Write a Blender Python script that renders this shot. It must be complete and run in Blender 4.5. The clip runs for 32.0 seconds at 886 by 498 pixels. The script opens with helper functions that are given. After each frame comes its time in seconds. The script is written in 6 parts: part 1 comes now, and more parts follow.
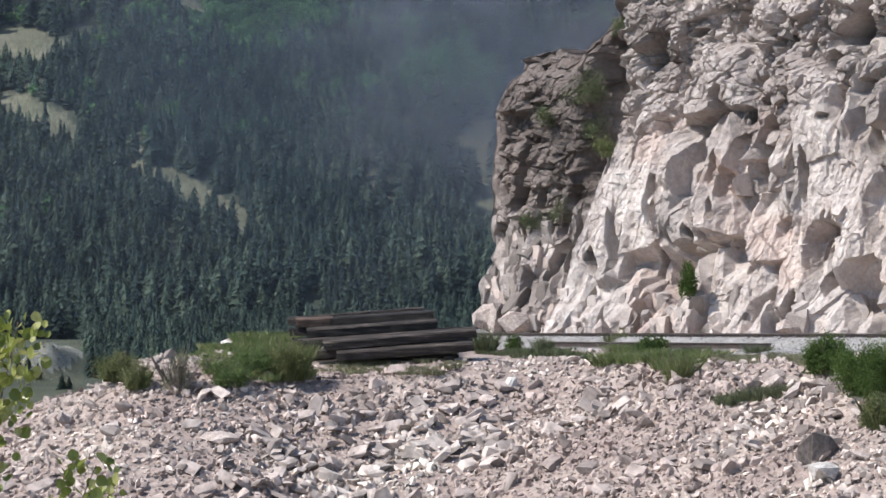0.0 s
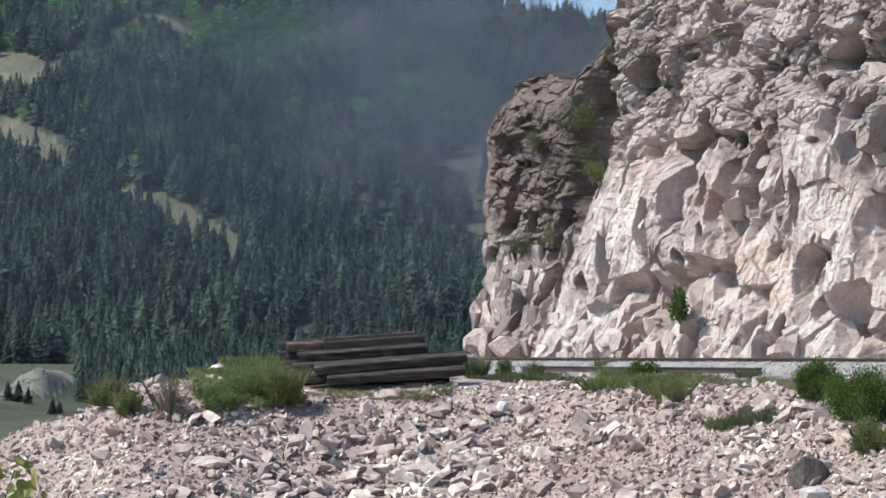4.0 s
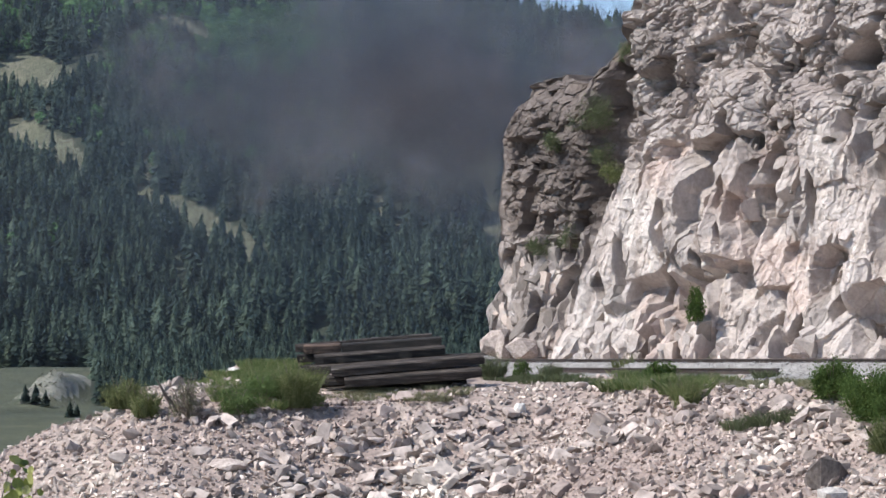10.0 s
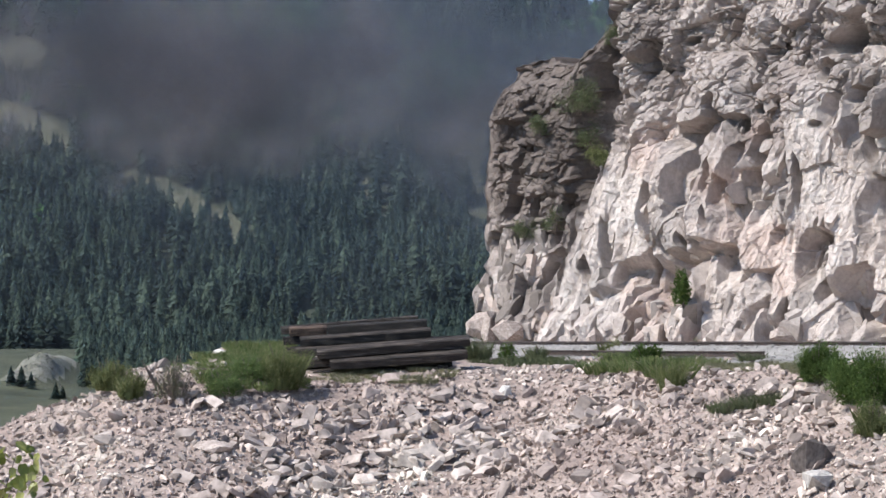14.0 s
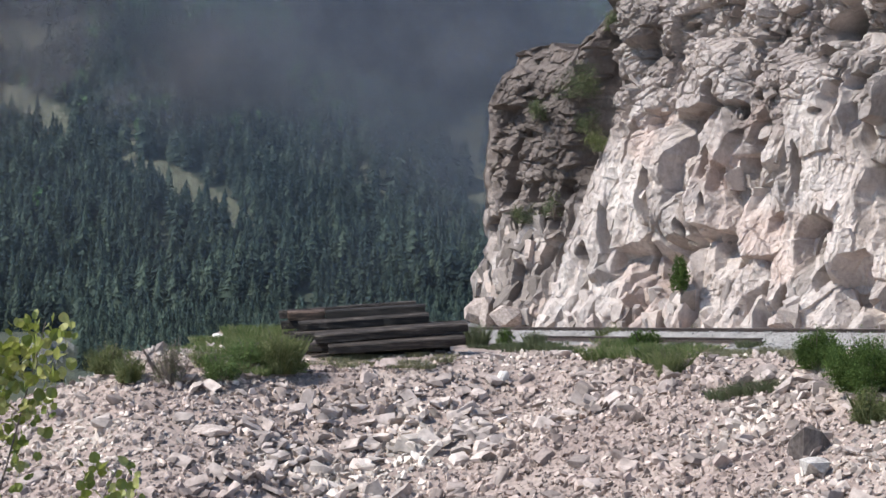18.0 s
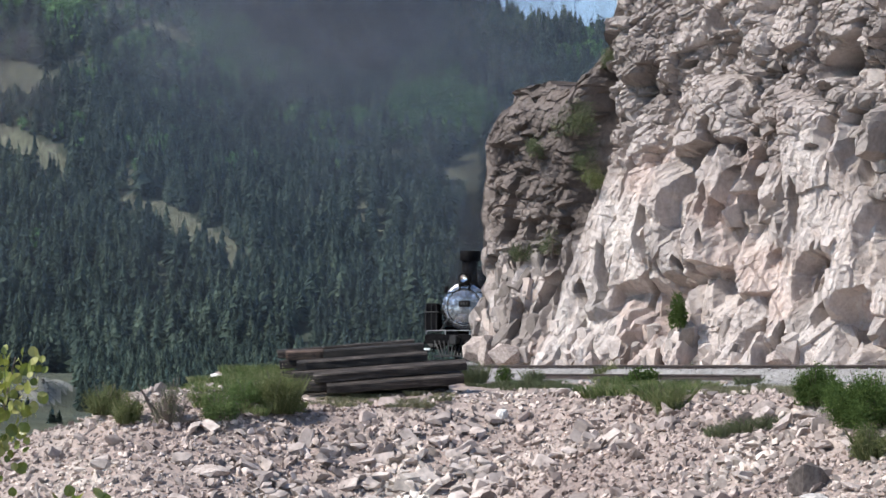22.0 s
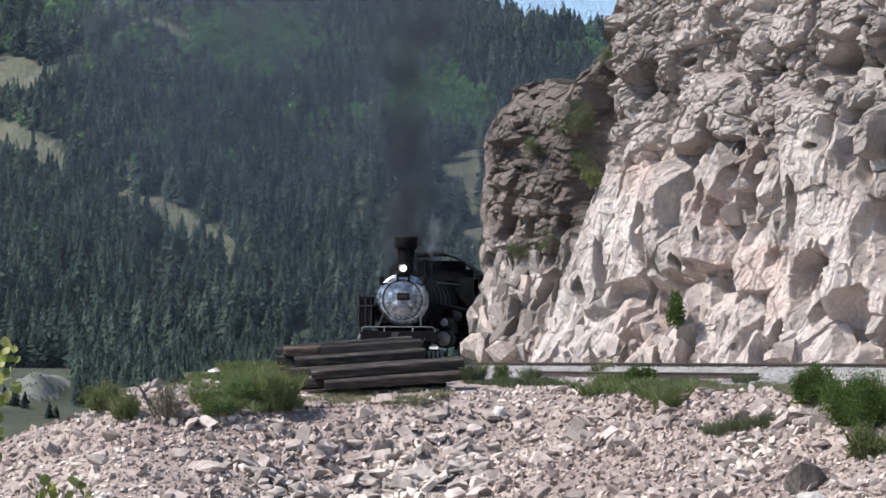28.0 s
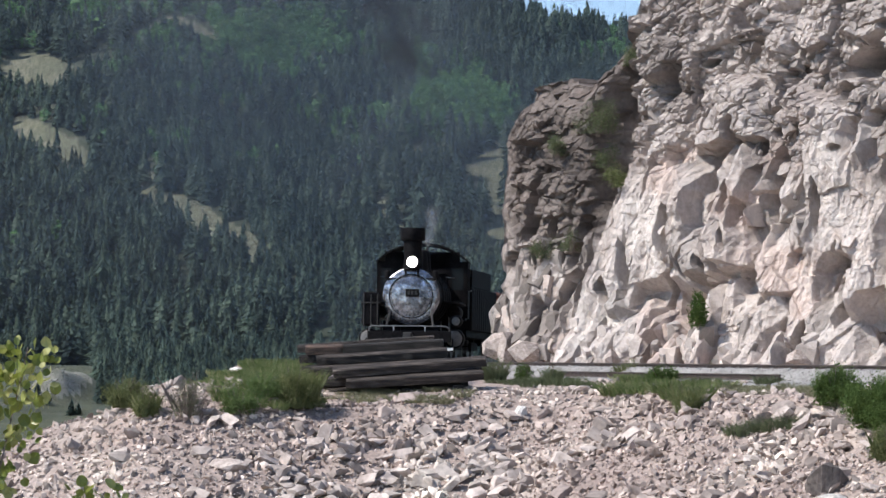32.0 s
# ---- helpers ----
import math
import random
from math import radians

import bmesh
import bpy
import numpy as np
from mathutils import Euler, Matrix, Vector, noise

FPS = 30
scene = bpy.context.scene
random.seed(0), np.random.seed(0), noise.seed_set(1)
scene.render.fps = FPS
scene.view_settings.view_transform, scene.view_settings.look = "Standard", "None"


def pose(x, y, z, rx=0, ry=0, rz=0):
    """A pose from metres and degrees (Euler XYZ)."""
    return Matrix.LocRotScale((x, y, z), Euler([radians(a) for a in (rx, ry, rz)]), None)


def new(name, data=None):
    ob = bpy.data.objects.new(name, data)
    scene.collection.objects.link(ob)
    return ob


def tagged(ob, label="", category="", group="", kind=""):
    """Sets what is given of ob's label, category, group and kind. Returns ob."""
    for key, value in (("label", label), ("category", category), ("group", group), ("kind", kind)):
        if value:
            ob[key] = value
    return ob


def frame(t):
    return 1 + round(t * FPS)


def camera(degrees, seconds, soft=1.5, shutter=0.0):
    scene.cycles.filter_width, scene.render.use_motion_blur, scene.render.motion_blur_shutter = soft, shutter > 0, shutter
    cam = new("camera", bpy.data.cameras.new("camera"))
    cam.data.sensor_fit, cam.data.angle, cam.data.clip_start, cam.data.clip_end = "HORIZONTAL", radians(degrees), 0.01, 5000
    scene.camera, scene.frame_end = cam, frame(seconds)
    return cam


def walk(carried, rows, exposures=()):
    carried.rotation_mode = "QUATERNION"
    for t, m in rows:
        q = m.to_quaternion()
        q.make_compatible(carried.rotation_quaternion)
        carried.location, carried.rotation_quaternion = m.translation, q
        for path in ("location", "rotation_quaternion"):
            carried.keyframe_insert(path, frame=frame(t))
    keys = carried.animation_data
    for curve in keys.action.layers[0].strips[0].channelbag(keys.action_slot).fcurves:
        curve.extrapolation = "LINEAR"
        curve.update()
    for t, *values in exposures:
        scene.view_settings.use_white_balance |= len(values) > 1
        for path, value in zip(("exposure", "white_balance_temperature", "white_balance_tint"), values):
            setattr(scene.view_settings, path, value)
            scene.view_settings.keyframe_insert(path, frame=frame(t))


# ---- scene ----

EYE = (0.0, 0.0, 0.35)
cam = camera(17.5, 32.0, soft=1.6)
# seconds, yaw, pitch and roll of the hand-held camera, in degrees
HELD = [
    (0.0, -0.063, 1.419, 0.112), (0.5, -0.290, 1.691, 0.002), (1.0, -0.596, 2.237, 0.000), (1.5, -0.649, 2.332, -0.056),
    (2.0, -0.659, 2.305, 0.013), (2.5, -0.809, 2.049, 0.193), (3.0, -0.350, 1.890, 0.321), (3.5, -0.208, 1.932, 0.121),
    (5.5, -0.343, 1.768, 0.171), (6.0, -0.175, 2.144, -0.065), (6.5, -0.631, 2.025, -0.002), (7.0, -0.421, 1.782, 0.280),
    (7.5, -0.421, 1.722, 0.223), (8.0, -0.172, 1.893, -0.087), (8.5, -0.067, 1.873, 0.049), (9.0, 0.000, 1.912, 0.000),
    (9.5, -0.063, 2.001, -0.008), (10.0, 0.085, 1.943, -0.087), (10.5, 0.282, 1.433, 0.088), (11.0, -0.475, 1.463, 0.189),
    (11.5, 0.394, 1.225, 0.132), (12.0, -0.079, 1.591, -0.157), (12.5, 0.387, 1.331, -0.156), (13.0, 0.166, 1.508, -0.074),
    (13.5, -0.039, 1.553, -0.070), (14.0, -0.194, 1.592, 0.005), (14.5, -0.068, 1.554, -0.121), (16.5, -0.313, 1.535, 0.371),
    (17.0, 0.411, 1.637, 0.219), (17.5, -0.292, 1.799, 0.290), (18.0, -0.224, 1.296, 0.301), (18.5, -0.292, 1.318, 0.056),
    (19.0, -0.521, 1.641, 0.053), (19.5, -0.430, 1.950, 0.171), (20.0, -0.392, 1.981, 0.107), (20.5, -0.447, 1.751, 0.103),
    (21.0, -0.359, 1.859, -0.071), (21.5, -0.295, 2.031, 0.034), (22.0, -0.265, 2.064, -0.049), (22.5, -0.423, 2.101, -0.020),
    (23.0, -0.411, 2.014, 0.023), (23.5, -0.511, 2.052, 0.094), (24.0, -0.446, 2.001, 0.041), (24.5, -0.342, 2.083, -0.187),
    (25.0, -0.517, 2.237, 0.000), (25.5, -0.478, 2.165, 0.007), (27.5, -0.415, 2.067, 0.079), (28.0, -0.304, 2.003, 0.184),
    (28.5, -0.208, 2.017, 0.202), (29.0, 0.050, 2.106, 0.177), (29.5, 0.250, 2.079, 0.266), (30.0, 0.295, 1.908, 0.377),
    (30.5, -0.038, 1.881, 0.486), (31.0, 0.120, 1.860, 0.299), (31.5, 0.141, 1.944, 0.125), (32.0, 0.148, 1.988, 0.548),
    
]
walk(cam, [(t, pose(*EYE, 90 + pitch, 0, yaw) @ pose(0, 0, 0, 0, 0, roll)) for t, yaw, pitch, roll in HELD])

# ---- light ----
TO_SUN = Vector((-0.63, -0.20, 0.75)).normalized()
world = bpy.data.worlds.new("sky")
scene.world = world
world.use_nodes = True
wn = world.node_tree.nodes
sky = wn.new("ShaderNodeTexSky")
sky.sky_type = "NISHITA"
sky.sun_disc = False
sky.sun_elevation = math.asin(TO_SUN.z)
sky.sun_rotation = math.atan2(TO_SUN.x, TO_SUN.y)
sky.altitude = 3000
sky.air_density, sky.dust_density, sky.ozone_density = 1.0, 1.2, 1.0
world.node_tree.links.new(sky.outputs[0], wn["Background"].inputs[0])
wn["Background"].inputs[1].default_value = 0.15
sun = new("sun", bpy.data.lights.new("sun", "SUN"))
sun.data.energy, sun.data.angle, sun.data.color = 4.35, radians(0.53), (1.0, 0.968, 0.937)
sun.matrix_world = TO_SUN.to_track_quat("Z", "Y").to_matrix().to_4x4()
scene.view_settings.exposure = 0.56


# ---- noise on arrays ----
def hash3(i, j, k):
    n = (i * 374761393 + j * 668265263 + k * 1440662683) & 0x7FFFFFFF
    n = ((n ^ (n >> 13)) * 1274126177) & 0x7FFFFFFF
    n = ((n ^ (n >> 16)) * 668265263) & 0x7FFFFFFF
    return ((n ^ (n >> 15)) & 0xFFFFF) / 1048575.0


def vnoise(x, y, seed=0):
    x, y = np.asarray(x, float), np.asarray(y, float)
    i, j = np.floor(x).astype(np.int64), np.floor(y).astype(np.int64)
    fx, fy = x - i, y - j
    fx, fy = fx * fx * (3 - 2 * fx), fy * fy * (3 - 2 * fy)
    a, b = hash3(i, j, seed), hash3(i + 1, j, seed)
    c, d = hash3(i, j + 1, seed), hash3(i + 1, j + 1, seed)
    return (a + (b - a) * fx) * (1 - fy) + (c + (d - c) * fx) * fy


def fbm(x, y, octaves=4, seed=0):
    total, gain = 0.0, 0.5
    for o in range(octaves):
        total = total + gain * (vnoise(np.asarray(x) * 2.03 ** o + 17.3 * o, np.asarray(y) * 2.03 ** o - 9.1 * o, seed + o) - 0.5)
        gain *= 0.5
    return total * 2


def cells(x, y, seed=0, jitter=0.9):
    """Nearest cell of a jittered lattice: its two numbers, the offset from its middle, and the gap to the next cell."""
    i0, j0 = np.floor(x).astype(np.int64), np.floor(y).astype(np.int64)
    best = np.full(x.shape, 1e9)
    second = np.full(x.shape, 1e9)
    ci, cj, ox, oy = np.zeros_like(i0), np.zeros_like(j0), np.zeros(x.shape), np.zeros(x.shape)
    for di in (-1, 0, 1):
        for dj in (-1, 0, 1):
            i, j = i0 + di, j0 + dj
            px = i + 0.5 + jitter * (hash3(i, j, seed) - 0.5)
            py = j + 0.5 + jitter * (hash3(i, j, seed + 1) - 0.5)
            d = (x - px) ** 2 + (y - py) ** 2
            near = d < best
            second = np.where(near, best, np.minimum(second, d))
            best = np.where(near, d, best)
            ci, cj = np.where(near, i, ci), np.where(near, j, cj)
            ox, oy = np.where(near, x - px, ox), np.where(near, y - py, oy)
    return ci, cj, ox, oy, np.sqrt(second) - np.sqrt(best)


def smooth(a, b, x):
    t = np.clip((np.asarray(x, float) - a) / (b - a), 0, 1)
    return t * t * (3 - 2 * t)


# ---- mesh helpers ----
def mesh_of(name, verts, faces, material, flat=True):
    """A mesh from arrays: verts (n, 3), faces (m, 3 or 4)."""
    verts, faces = np.asarray(verts, np.float32), np.asarray(faces, np.int32)
    me = bpy.data.meshes.new(name)
    k = faces.shape[1]
    me.vertices.add(len(verts))
    me.vertices.foreach_set("co", verts.ravel())
    me.loops.add(faces.size)
    me.loops.foreach_set("vertex_index", faces.ravel())
    me.polygons.add(len(faces))
    me.polygons.foreach_set("loop_start", np.arange(0, faces.size, k, dtype=np.int32))
    me.polygons.foreach_set("use_smooth", np.full(len(faces), not flat))
    me.update(calc_edges=True)
    me.validate()
    me.materials.append(material)
    return me


def grid_faces(nu, nv):
    a = (np.arange(nu - 1)[:, None] * nv + np.arange(nv - 1)[None, :]).ravel()
    return np.stack([a, a + nv, a + nv + 1, a + 1], 1)


def part(name, bm, material, parent=None, label="", smooth_below=0):
    me = bpy.data.meshes.new(name)
    if smooth_below:
        for f in bm.faces:
            f.smooth = True
        for e in bm.edges:
            if len(e.link_faces) == 2 and e.calc_face_angle(0) > radians(smooth_below):
                e.smooth = False
    bm.to_mesh(me)
    bm.free()
    me.materials.append(material)
    ob = new(name, me)
    ob.parent = parent
    if label:
        tagged(ob, label)
    return ob


def part_mesh(name, me, parent=None, label=""):
    ob = new(name, me)
    ob.parent = parent
    if label:
        tagged(ob, label)
    return ob


def thing(name, m, label, category, group="", kind=""):
    ob = new(name)
    ob.empty_display_size = 0.2
    ob.matrix_basis = m
    return tagged(ob, label, category, group, kind)


def box(bm, x0, x1, y0, y1, z0, z1, bevel=0.0, m=None):
    vs = [bm.verts.new((x, y, z)) for x in (x0, x1) for y in (y0, y1) for z in (z0, z1)]
    idx = ((0, 1, 3, 2), (4, 6, 7, 5), (0, 4, 5, 1), (2, 3, 7, 6), (0, 2, 6, 4), (1, 5, 7, 3))
    fs = [bm.faces.new([vs[i] for i in f]) for f in idx]
    if bevel:
        es = list({e for f in fs for e in f.edges})
        r = bmesh.ops.bevel(bm, geom=es, offset=bevel, segments=1, affect="EDGES", clamp_overlap=True)
        vs = list({v for v in vs if v.is_valid} | set(r["verts"]))
    if m is not None:
        bmesh.ops.transform(bm, matrix=m, verts=vs)
    return vs


def tube(bm, a, b, r, r2=None, sides=10, caps=True):
    """A cylinder or cone frustum from a to b."""
    a, b = Vector(a), Vector(b)
    r2 = r if r2 is None else r2
    q = (b - a).to_track_quat("Z", "Y")
    rings = []
    for p, rad in ((a, r), (b, r2)):
        rings.append([bm.verts.new(p + q @ Vector((rad * math.cos(2 * math.pi * i / sides), rad * math.sin(2 * math.pi * i / sides), 0))) for i in range(sides)])
    for i in range(sides):
        j = (i + 1) % sides
        bm.faces.new((rings[0][i], rings[0][j], rings[1][j], rings[1][i]))
    if caps:
        bm.faces.new(rings[0][::-1])
        bm.faces.new(rings[1])
    return rings


def lathe(bm, profile, axis="Y", sides=32, at=(0, 0, 0), close=True):
    """Turns (along, radius) pairs round an axis through a point."""
    at = Vector(at)
    rings = []
    for s, r in profile:
        ring = []
        for i in range(sides):
            c, d = r * math.cos(2 * math.pi * i / sides), r * math.sin(2 * math.pi * i / sides)
            ring.append(bm.verts.new(at + Vector({"Y": (c, s, d), "Z": (c, d, s), "X": (s, c, d)}[axis])))
        rings.append(ring)
    for p, q in zip(rings, rings[1:]):
        for i in range(sides):
            j = (i + 1) % sides
            bm.faces.new((p[i], p[j], q[j], q[i]))
    if close:
        bm.faces.new(rings[0][::-1])
        bm.faces.new(rings[-1])
    bmesh.ops.recalc_face_normals(bm, faces=bm.faces)


def bar(bm, pts, r, sides=8):
    for a, b in zip(pts, pts[1:]):
        tube(bm, a, b, r, sides=sides)


# ---- materials ----
def material(name, rough=0.8, metal=0.0):
    m = bpy.data.materials.new(name)
    m.use_nodes = True
    b = m.node_tree.nodes["Principled BSDF"]
    b.inputs["Roughness"].default_value = rough
    b.inputs["Metallic"].default_value = metal
    return m, m.node_tree.nodes, m.node_tree.links, b


def ramp(nodes, stops):
    r = nodes.new("ShaderNodeValToRGB")
    e = r.color_ramp.elements
    while len(e) < len(stops):
        e.new(0.5)
    for el, (p, c) in zip(e, stops):
        el.position, el.color = p, (*c, 1)
    return r


def noise_node(nodes, links, coord, scale, detail=4, rough=0.55, stretch=None):
    n = nodes.new("ShaderNodeTexNoise")
    n.inputs["Scale"].default_value, n.inputs["Detail"].default_value, n.inputs["Roughness"].default_value = scale, detail, rough
    if stretch:
        mp = nodes.new("ShaderNodeMapping")
        mp.inputs["Scale"].default_value = stretch
        links.new(coord, mp.inputs[0])
        coord = mp.outputs[0]
    links.new(coord, n.inputs["Vector"])
    return n


def mix(nodes, links, fac, a, b, mode="MIX"):
    n = nodes.new("ShaderNodeMix")
    n.data_type, n.blend_type = "RGBA", mode
    for sock, v in ((n.inputs[0], fac), (n.inputs[6], a), (n.inputs[7], b)):
        if hasattr(v, "is_output"):
            links.new(v, sock)
        elif isinstance(v, (int, float)):
            sock.default_value = v
        else:
            sock.default_value = (*v, 1)
    return n.outputs[2]


def bump(nodes, links, b, height, strength, distance):
    n = nodes.new("ShaderNodeBump")
    n.inputs["Strength"].default_value, n.inputs["Distance"].default_value = strength, distance
    links.new(height, n.inputs["Height"])
    links.new(n.outputs[0], b.inputs["Normal"])


def speckled(name, stops, scale, rough=0.85, metal=0.0, fine=8.0, bumpy=0.02, per="", vary=0.3, stretch=None, grain=0.6):
    """Noise-coloured surface with fine grain; per: 'object' or 'island' for a tone of its own on each piece."""
    m, n, l, b = material(name, rough, metal)
    co = n.new("ShaderNodeTexCoord").outputs["Object"] if per not in ("object", "both") else n.new("ShaderNodeNewGeometry").outputs["Position"]
    big = noise_node(n, l, co, scale, 5, 0.6, stretch)
    small = noise_node(n, l, co, scale * fine, 4, 0.7, stretch)
    r = ramp(n, stops)
    l.new(big.outputs[0], r.inputs[0])
    grit = ramp(n, [(0.34, (0.22, 0.22, 0.22)), (0.5, (0.5, 0.5, 0.5)), (0.66, (0.76, 0.76, 0.76))])
    l.new(small.outputs[0], grit.inputs[0])
    col = mix(n, l, grain, r.outputs[0], grit.outputs[0], "OVERLAY")
    if per:
        src = n.new("ShaderNodeObjectInfo").outputs["Random"] if per == "object" else n.new("ShaderNodeNewGeometry").outputs["Random Per Island"]
        if per == "both":
            total, wrap = n.new("ShaderNodeMath"), n.new("ShaderNodeMath")
            wrap.operation = "FRACT"
            l.new(src, total.inputs[0])
            l.new(n.new("ShaderNodeObjectInfo").outputs["Random"], total.inputs[1])
            l.new(total.outputs[0], wrap.inputs[0])
            src = wrap.outputs[0]
        mr = n.new("ShaderNodeMapRange")
        mr.inputs[3].default_value, mr.inputs[4].default_value = 1 - vary, 1 + vary
        l.new(src, mr.inputs[0])
        cb = n.new("ShaderNodeCombineColor")
        for k in range(3):
            l.new(mr.outputs[0], cb.inputs[k])
        col = mix(n, l, 1.0, col, cb.outputs[0], "MULTIPLY")
    l.new(col, b.inputs["Base Color"])
    bump(n, l, b, small.outputs[0], 0.85, bumpy)
    return m


def see_through(n, l, b, col, share):
    """Thin needles and leaves let some light through."""
    b.inputs["Specular IOR Level"].default_value = 0.1
    thin, both = n.new("ShaderNodeBsdfTranslucent"), n.new("ShaderNodeMixShader")
    l.new(col, thin.inputs[0])
    both.inputs[0].default_value = share
    l.new(b.outputs[0], both.inputs[1])
    l.new(thin.outputs[0], both.inputs[2])
    l.new(both.outputs[0], n["Material Output"].inputs[0])


def hue_by(name, colors, per="island", rough=0.7):
    """Leaves and pieces that take one of several tones each; per 'tree': by the tone stored with each tree."""
    m, n, l, b = material(name, rough)
    if per == "tree":
        at = n.new("ShaderNodeAttribute")
        at.attribute_name = "tone"
        r = ramp(n, [(i / (len(colors) - 1), c) for i, c in enumerate(colors)])
        l.new(at.outputs["Fac"], r.inputs[0])
        nz = noise_node(n, l, n.new("ShaderNodeNewGeometry").outputs["Position"], 0.012, 4)
        col = mix(n, l, 0.7, r.outputs[0], nz.outputs[0], "OVERLAY")
        l.new(col, b.inputs["Base Color"])
        see_through(n, l, b, col, 0.45)
        return m
    src = n.new("ShaderNodeObjectInfo").outputs["Random"] if per == "object" else n.new("ShaderNodeNewGeometry").outputs["Random Per Island"]
    r = ramp(n, [(i / (len(colors) - 1), c) for i, c in enumerate(colors)])
    l.new(src, r.inputs[0])
    co = n.new("ShaderNodeNewGeometry").outputs["Position"]
    nz = noise_node(n, l, co, 0.9, 3)
    col = mix(n, l, 0.5, r.outputs[0], nz.outputs[0], "OVERLAY")
    l.new(col, b.inputs["Base Color"])
    see_through(n, l, b, col, 0.35)
    return m


scree_rock = speckled("scree_rock", [(0.28, (0.205, 0.156, 0.136)), (0.45, (0.295, 0.240, 0.210)), (0.58, (0.39, 0.328, 0.289)), (0.74, (0.50, 0.436, 0.374))], 0.34, 0.9, per="object", vary=0.34, bumpy=0.03)
scree_small = speckled("scree_small", [(0.28, (0.245, 0.184, 0.158)), (0.5, (0.375, 0.303, 0.262)), (0.74, (0.555, 0.485, 0.412))], 0.34, 0.9, per="island", vary=0.5, bumpy=0.02)
ballast_mat = speckled("ballast", [(0.3, (0.19, 0.176, 0.162)), (0.7, (0.32, 0.302, 0.28))], 3.0, 0.9, per="island", vary=0.25)
brown_wood = speckled("brown_wood", [(0.34, (0.03, 0.018, 0.012)), (0.52, (0.085, 0.052, 0.036)), (0.7, (0.19, 0.125, 0.09))], 2.2, 0.85, bumpy=0.02, stretch=(1.0, 6.0, 9.0))
old_wood = speckled("old_wood", [(0.34, (0.007, 0.005, 0.004)), (0.48, (0.026, 0.019, 0.015)), (0.60, (0.058, 0.044, 0.036)), (0.74, (0.16, 0.132, 0.113))], 2.2, 0.85, bumpy=0.03, per="object", vary=0.5, stretch=(0.7, 5.0, 7.0))
tie_wood = speckled("tie_wood", [(0.3, (0.09, 0.075, 0.065)), (0.7, (0.20, 0.175, 0.15))], 2.0, 0.9, bumpy=0.02, per="object", vary=0.25)
rail_steel = speckled("rail_steel", [(0.3, (0.045, 0.033, 0.028)), (0.7, (0.085, 0.062, 0.052))], 3.0, 0.65, 0.3)
black_iron = speckled("black_iron", [(0.3, (0.005, 0.005, 0.006)), (0.7, (0.014, 0.013, 0.013))], 2.2, 0.65, 0.0, bumpy=0.004)
black_iron.node_tree.nodes["Principled BSDF"].inputs["Specular IOR Level"].default_value = 0.03
worn_iron = speckled("worn_iron", [(0.3, (0.016, 0.015, 0.014)), (0.7, (0.042, 0.039, 0.037))], 3.0, 0.55, 0.3, bumpy=0.004)
graphite = speckled("graphite_paint", [(0.36, (0.07, 0.072, 0.082)), (0.50, (0.24, 0.245, 0.265)), (0.64, (0.52, 0.53, 0.56))], 4.2, 0.26, 0.75, bumpy=0.006)
bright_steel = speckled("bright_steel", [(0.3, (0.35, 0.35, 0.35)), (0.7, (0.6, 0.6, 0.6))], 5.0, 0.35, 0.8, bumpy=0.002)
white_paint = speckled("white_paint", [(0.3, (0.62, 0.62, 0.60)), (0.7, (0.8, 0.8, 0.78))], 4.0, 0.6, bumpy=0.002)
boxcar_red = speckled("boxcar_red", [(0.3, (0.12, 0.045, 0.035)), (0.7, (0.20, 0.085, 0.065))], 2.0, 0.8, bumpy=0.004)
grass_mat = hue_by("grass_blades", [(0.09, 0.13, 0.045), (0.14, 0.185, 0.066), (0.21, 0.24, 0.10), (0.30, 0.29, 0.16)])
dry_grass = hue_by("dry_grass", [(0.15, 0.16, 0.085), (0.24, 0.23, 0.14), (0.36, 0.33, 0.22)])
weed_mat = hue_by("weed_leaves", [(0.075, 0.115, 0.040), (0.115, 0.165, 0.058), (0.17, 0.215, 0.085)])
shrub_mat = hue_by("shrub_leaves", [(0.045, 0.078, 0.021), (0.072, 0.112, 0.030), (0.105, 0.15, 0.043)])
sage_mat = hue_by("sage_leaves", [(0.07, 0.09, 0.045), (0.12, 0.14, 0.075), (0.17, 0.18, 0.10)])
olive_mat = hue_by("olive_leaves", [(0.09, 0.11, 0.044), (0.145, 0.163, 0.066), (0.235, 0.245, 0.12)])
twig_mat = speckled("twig_bark", [(0.3, (0.10, 0.075, 0.06)), (0.7, (0.20, 0.16, 0.13))], 6.0, 0.9)
conifer_mat = hue_by("conifer_needles", [(0.034, 0.052, 0.046), (0.054, 0.080, 0.066), (0.078, 0.112, 0.086), (0.115, 0.152, 0.106)], per="tree")
aspen_mat = hue_by("aspen_crowns", [(0.095, 0.195, 0.082), (0.13, 0.25, 0.10), (0.165, 0.29, 0.115)], per="tree")

# ---- the lie of the land ----
TRACK_R, TRACK_CX, TRACK_CY = 65.0, 63.8, 89.0


def track_point(th):
    """The middle of the track at an angle round its curve, and its height (lowest at the nearest point)."""
    s = TRACK_R * th
    r = np.where(s < 0, 82.0, TRACK_R)
    x, y = TRACK_CX - TRACK_R + r * (1 - np.cos(s / r)), TRACK_CY - r * np.sin(s / r)
    return x, y, -0.03 + np.where(s < 0, -0.0065, 0.004) * s


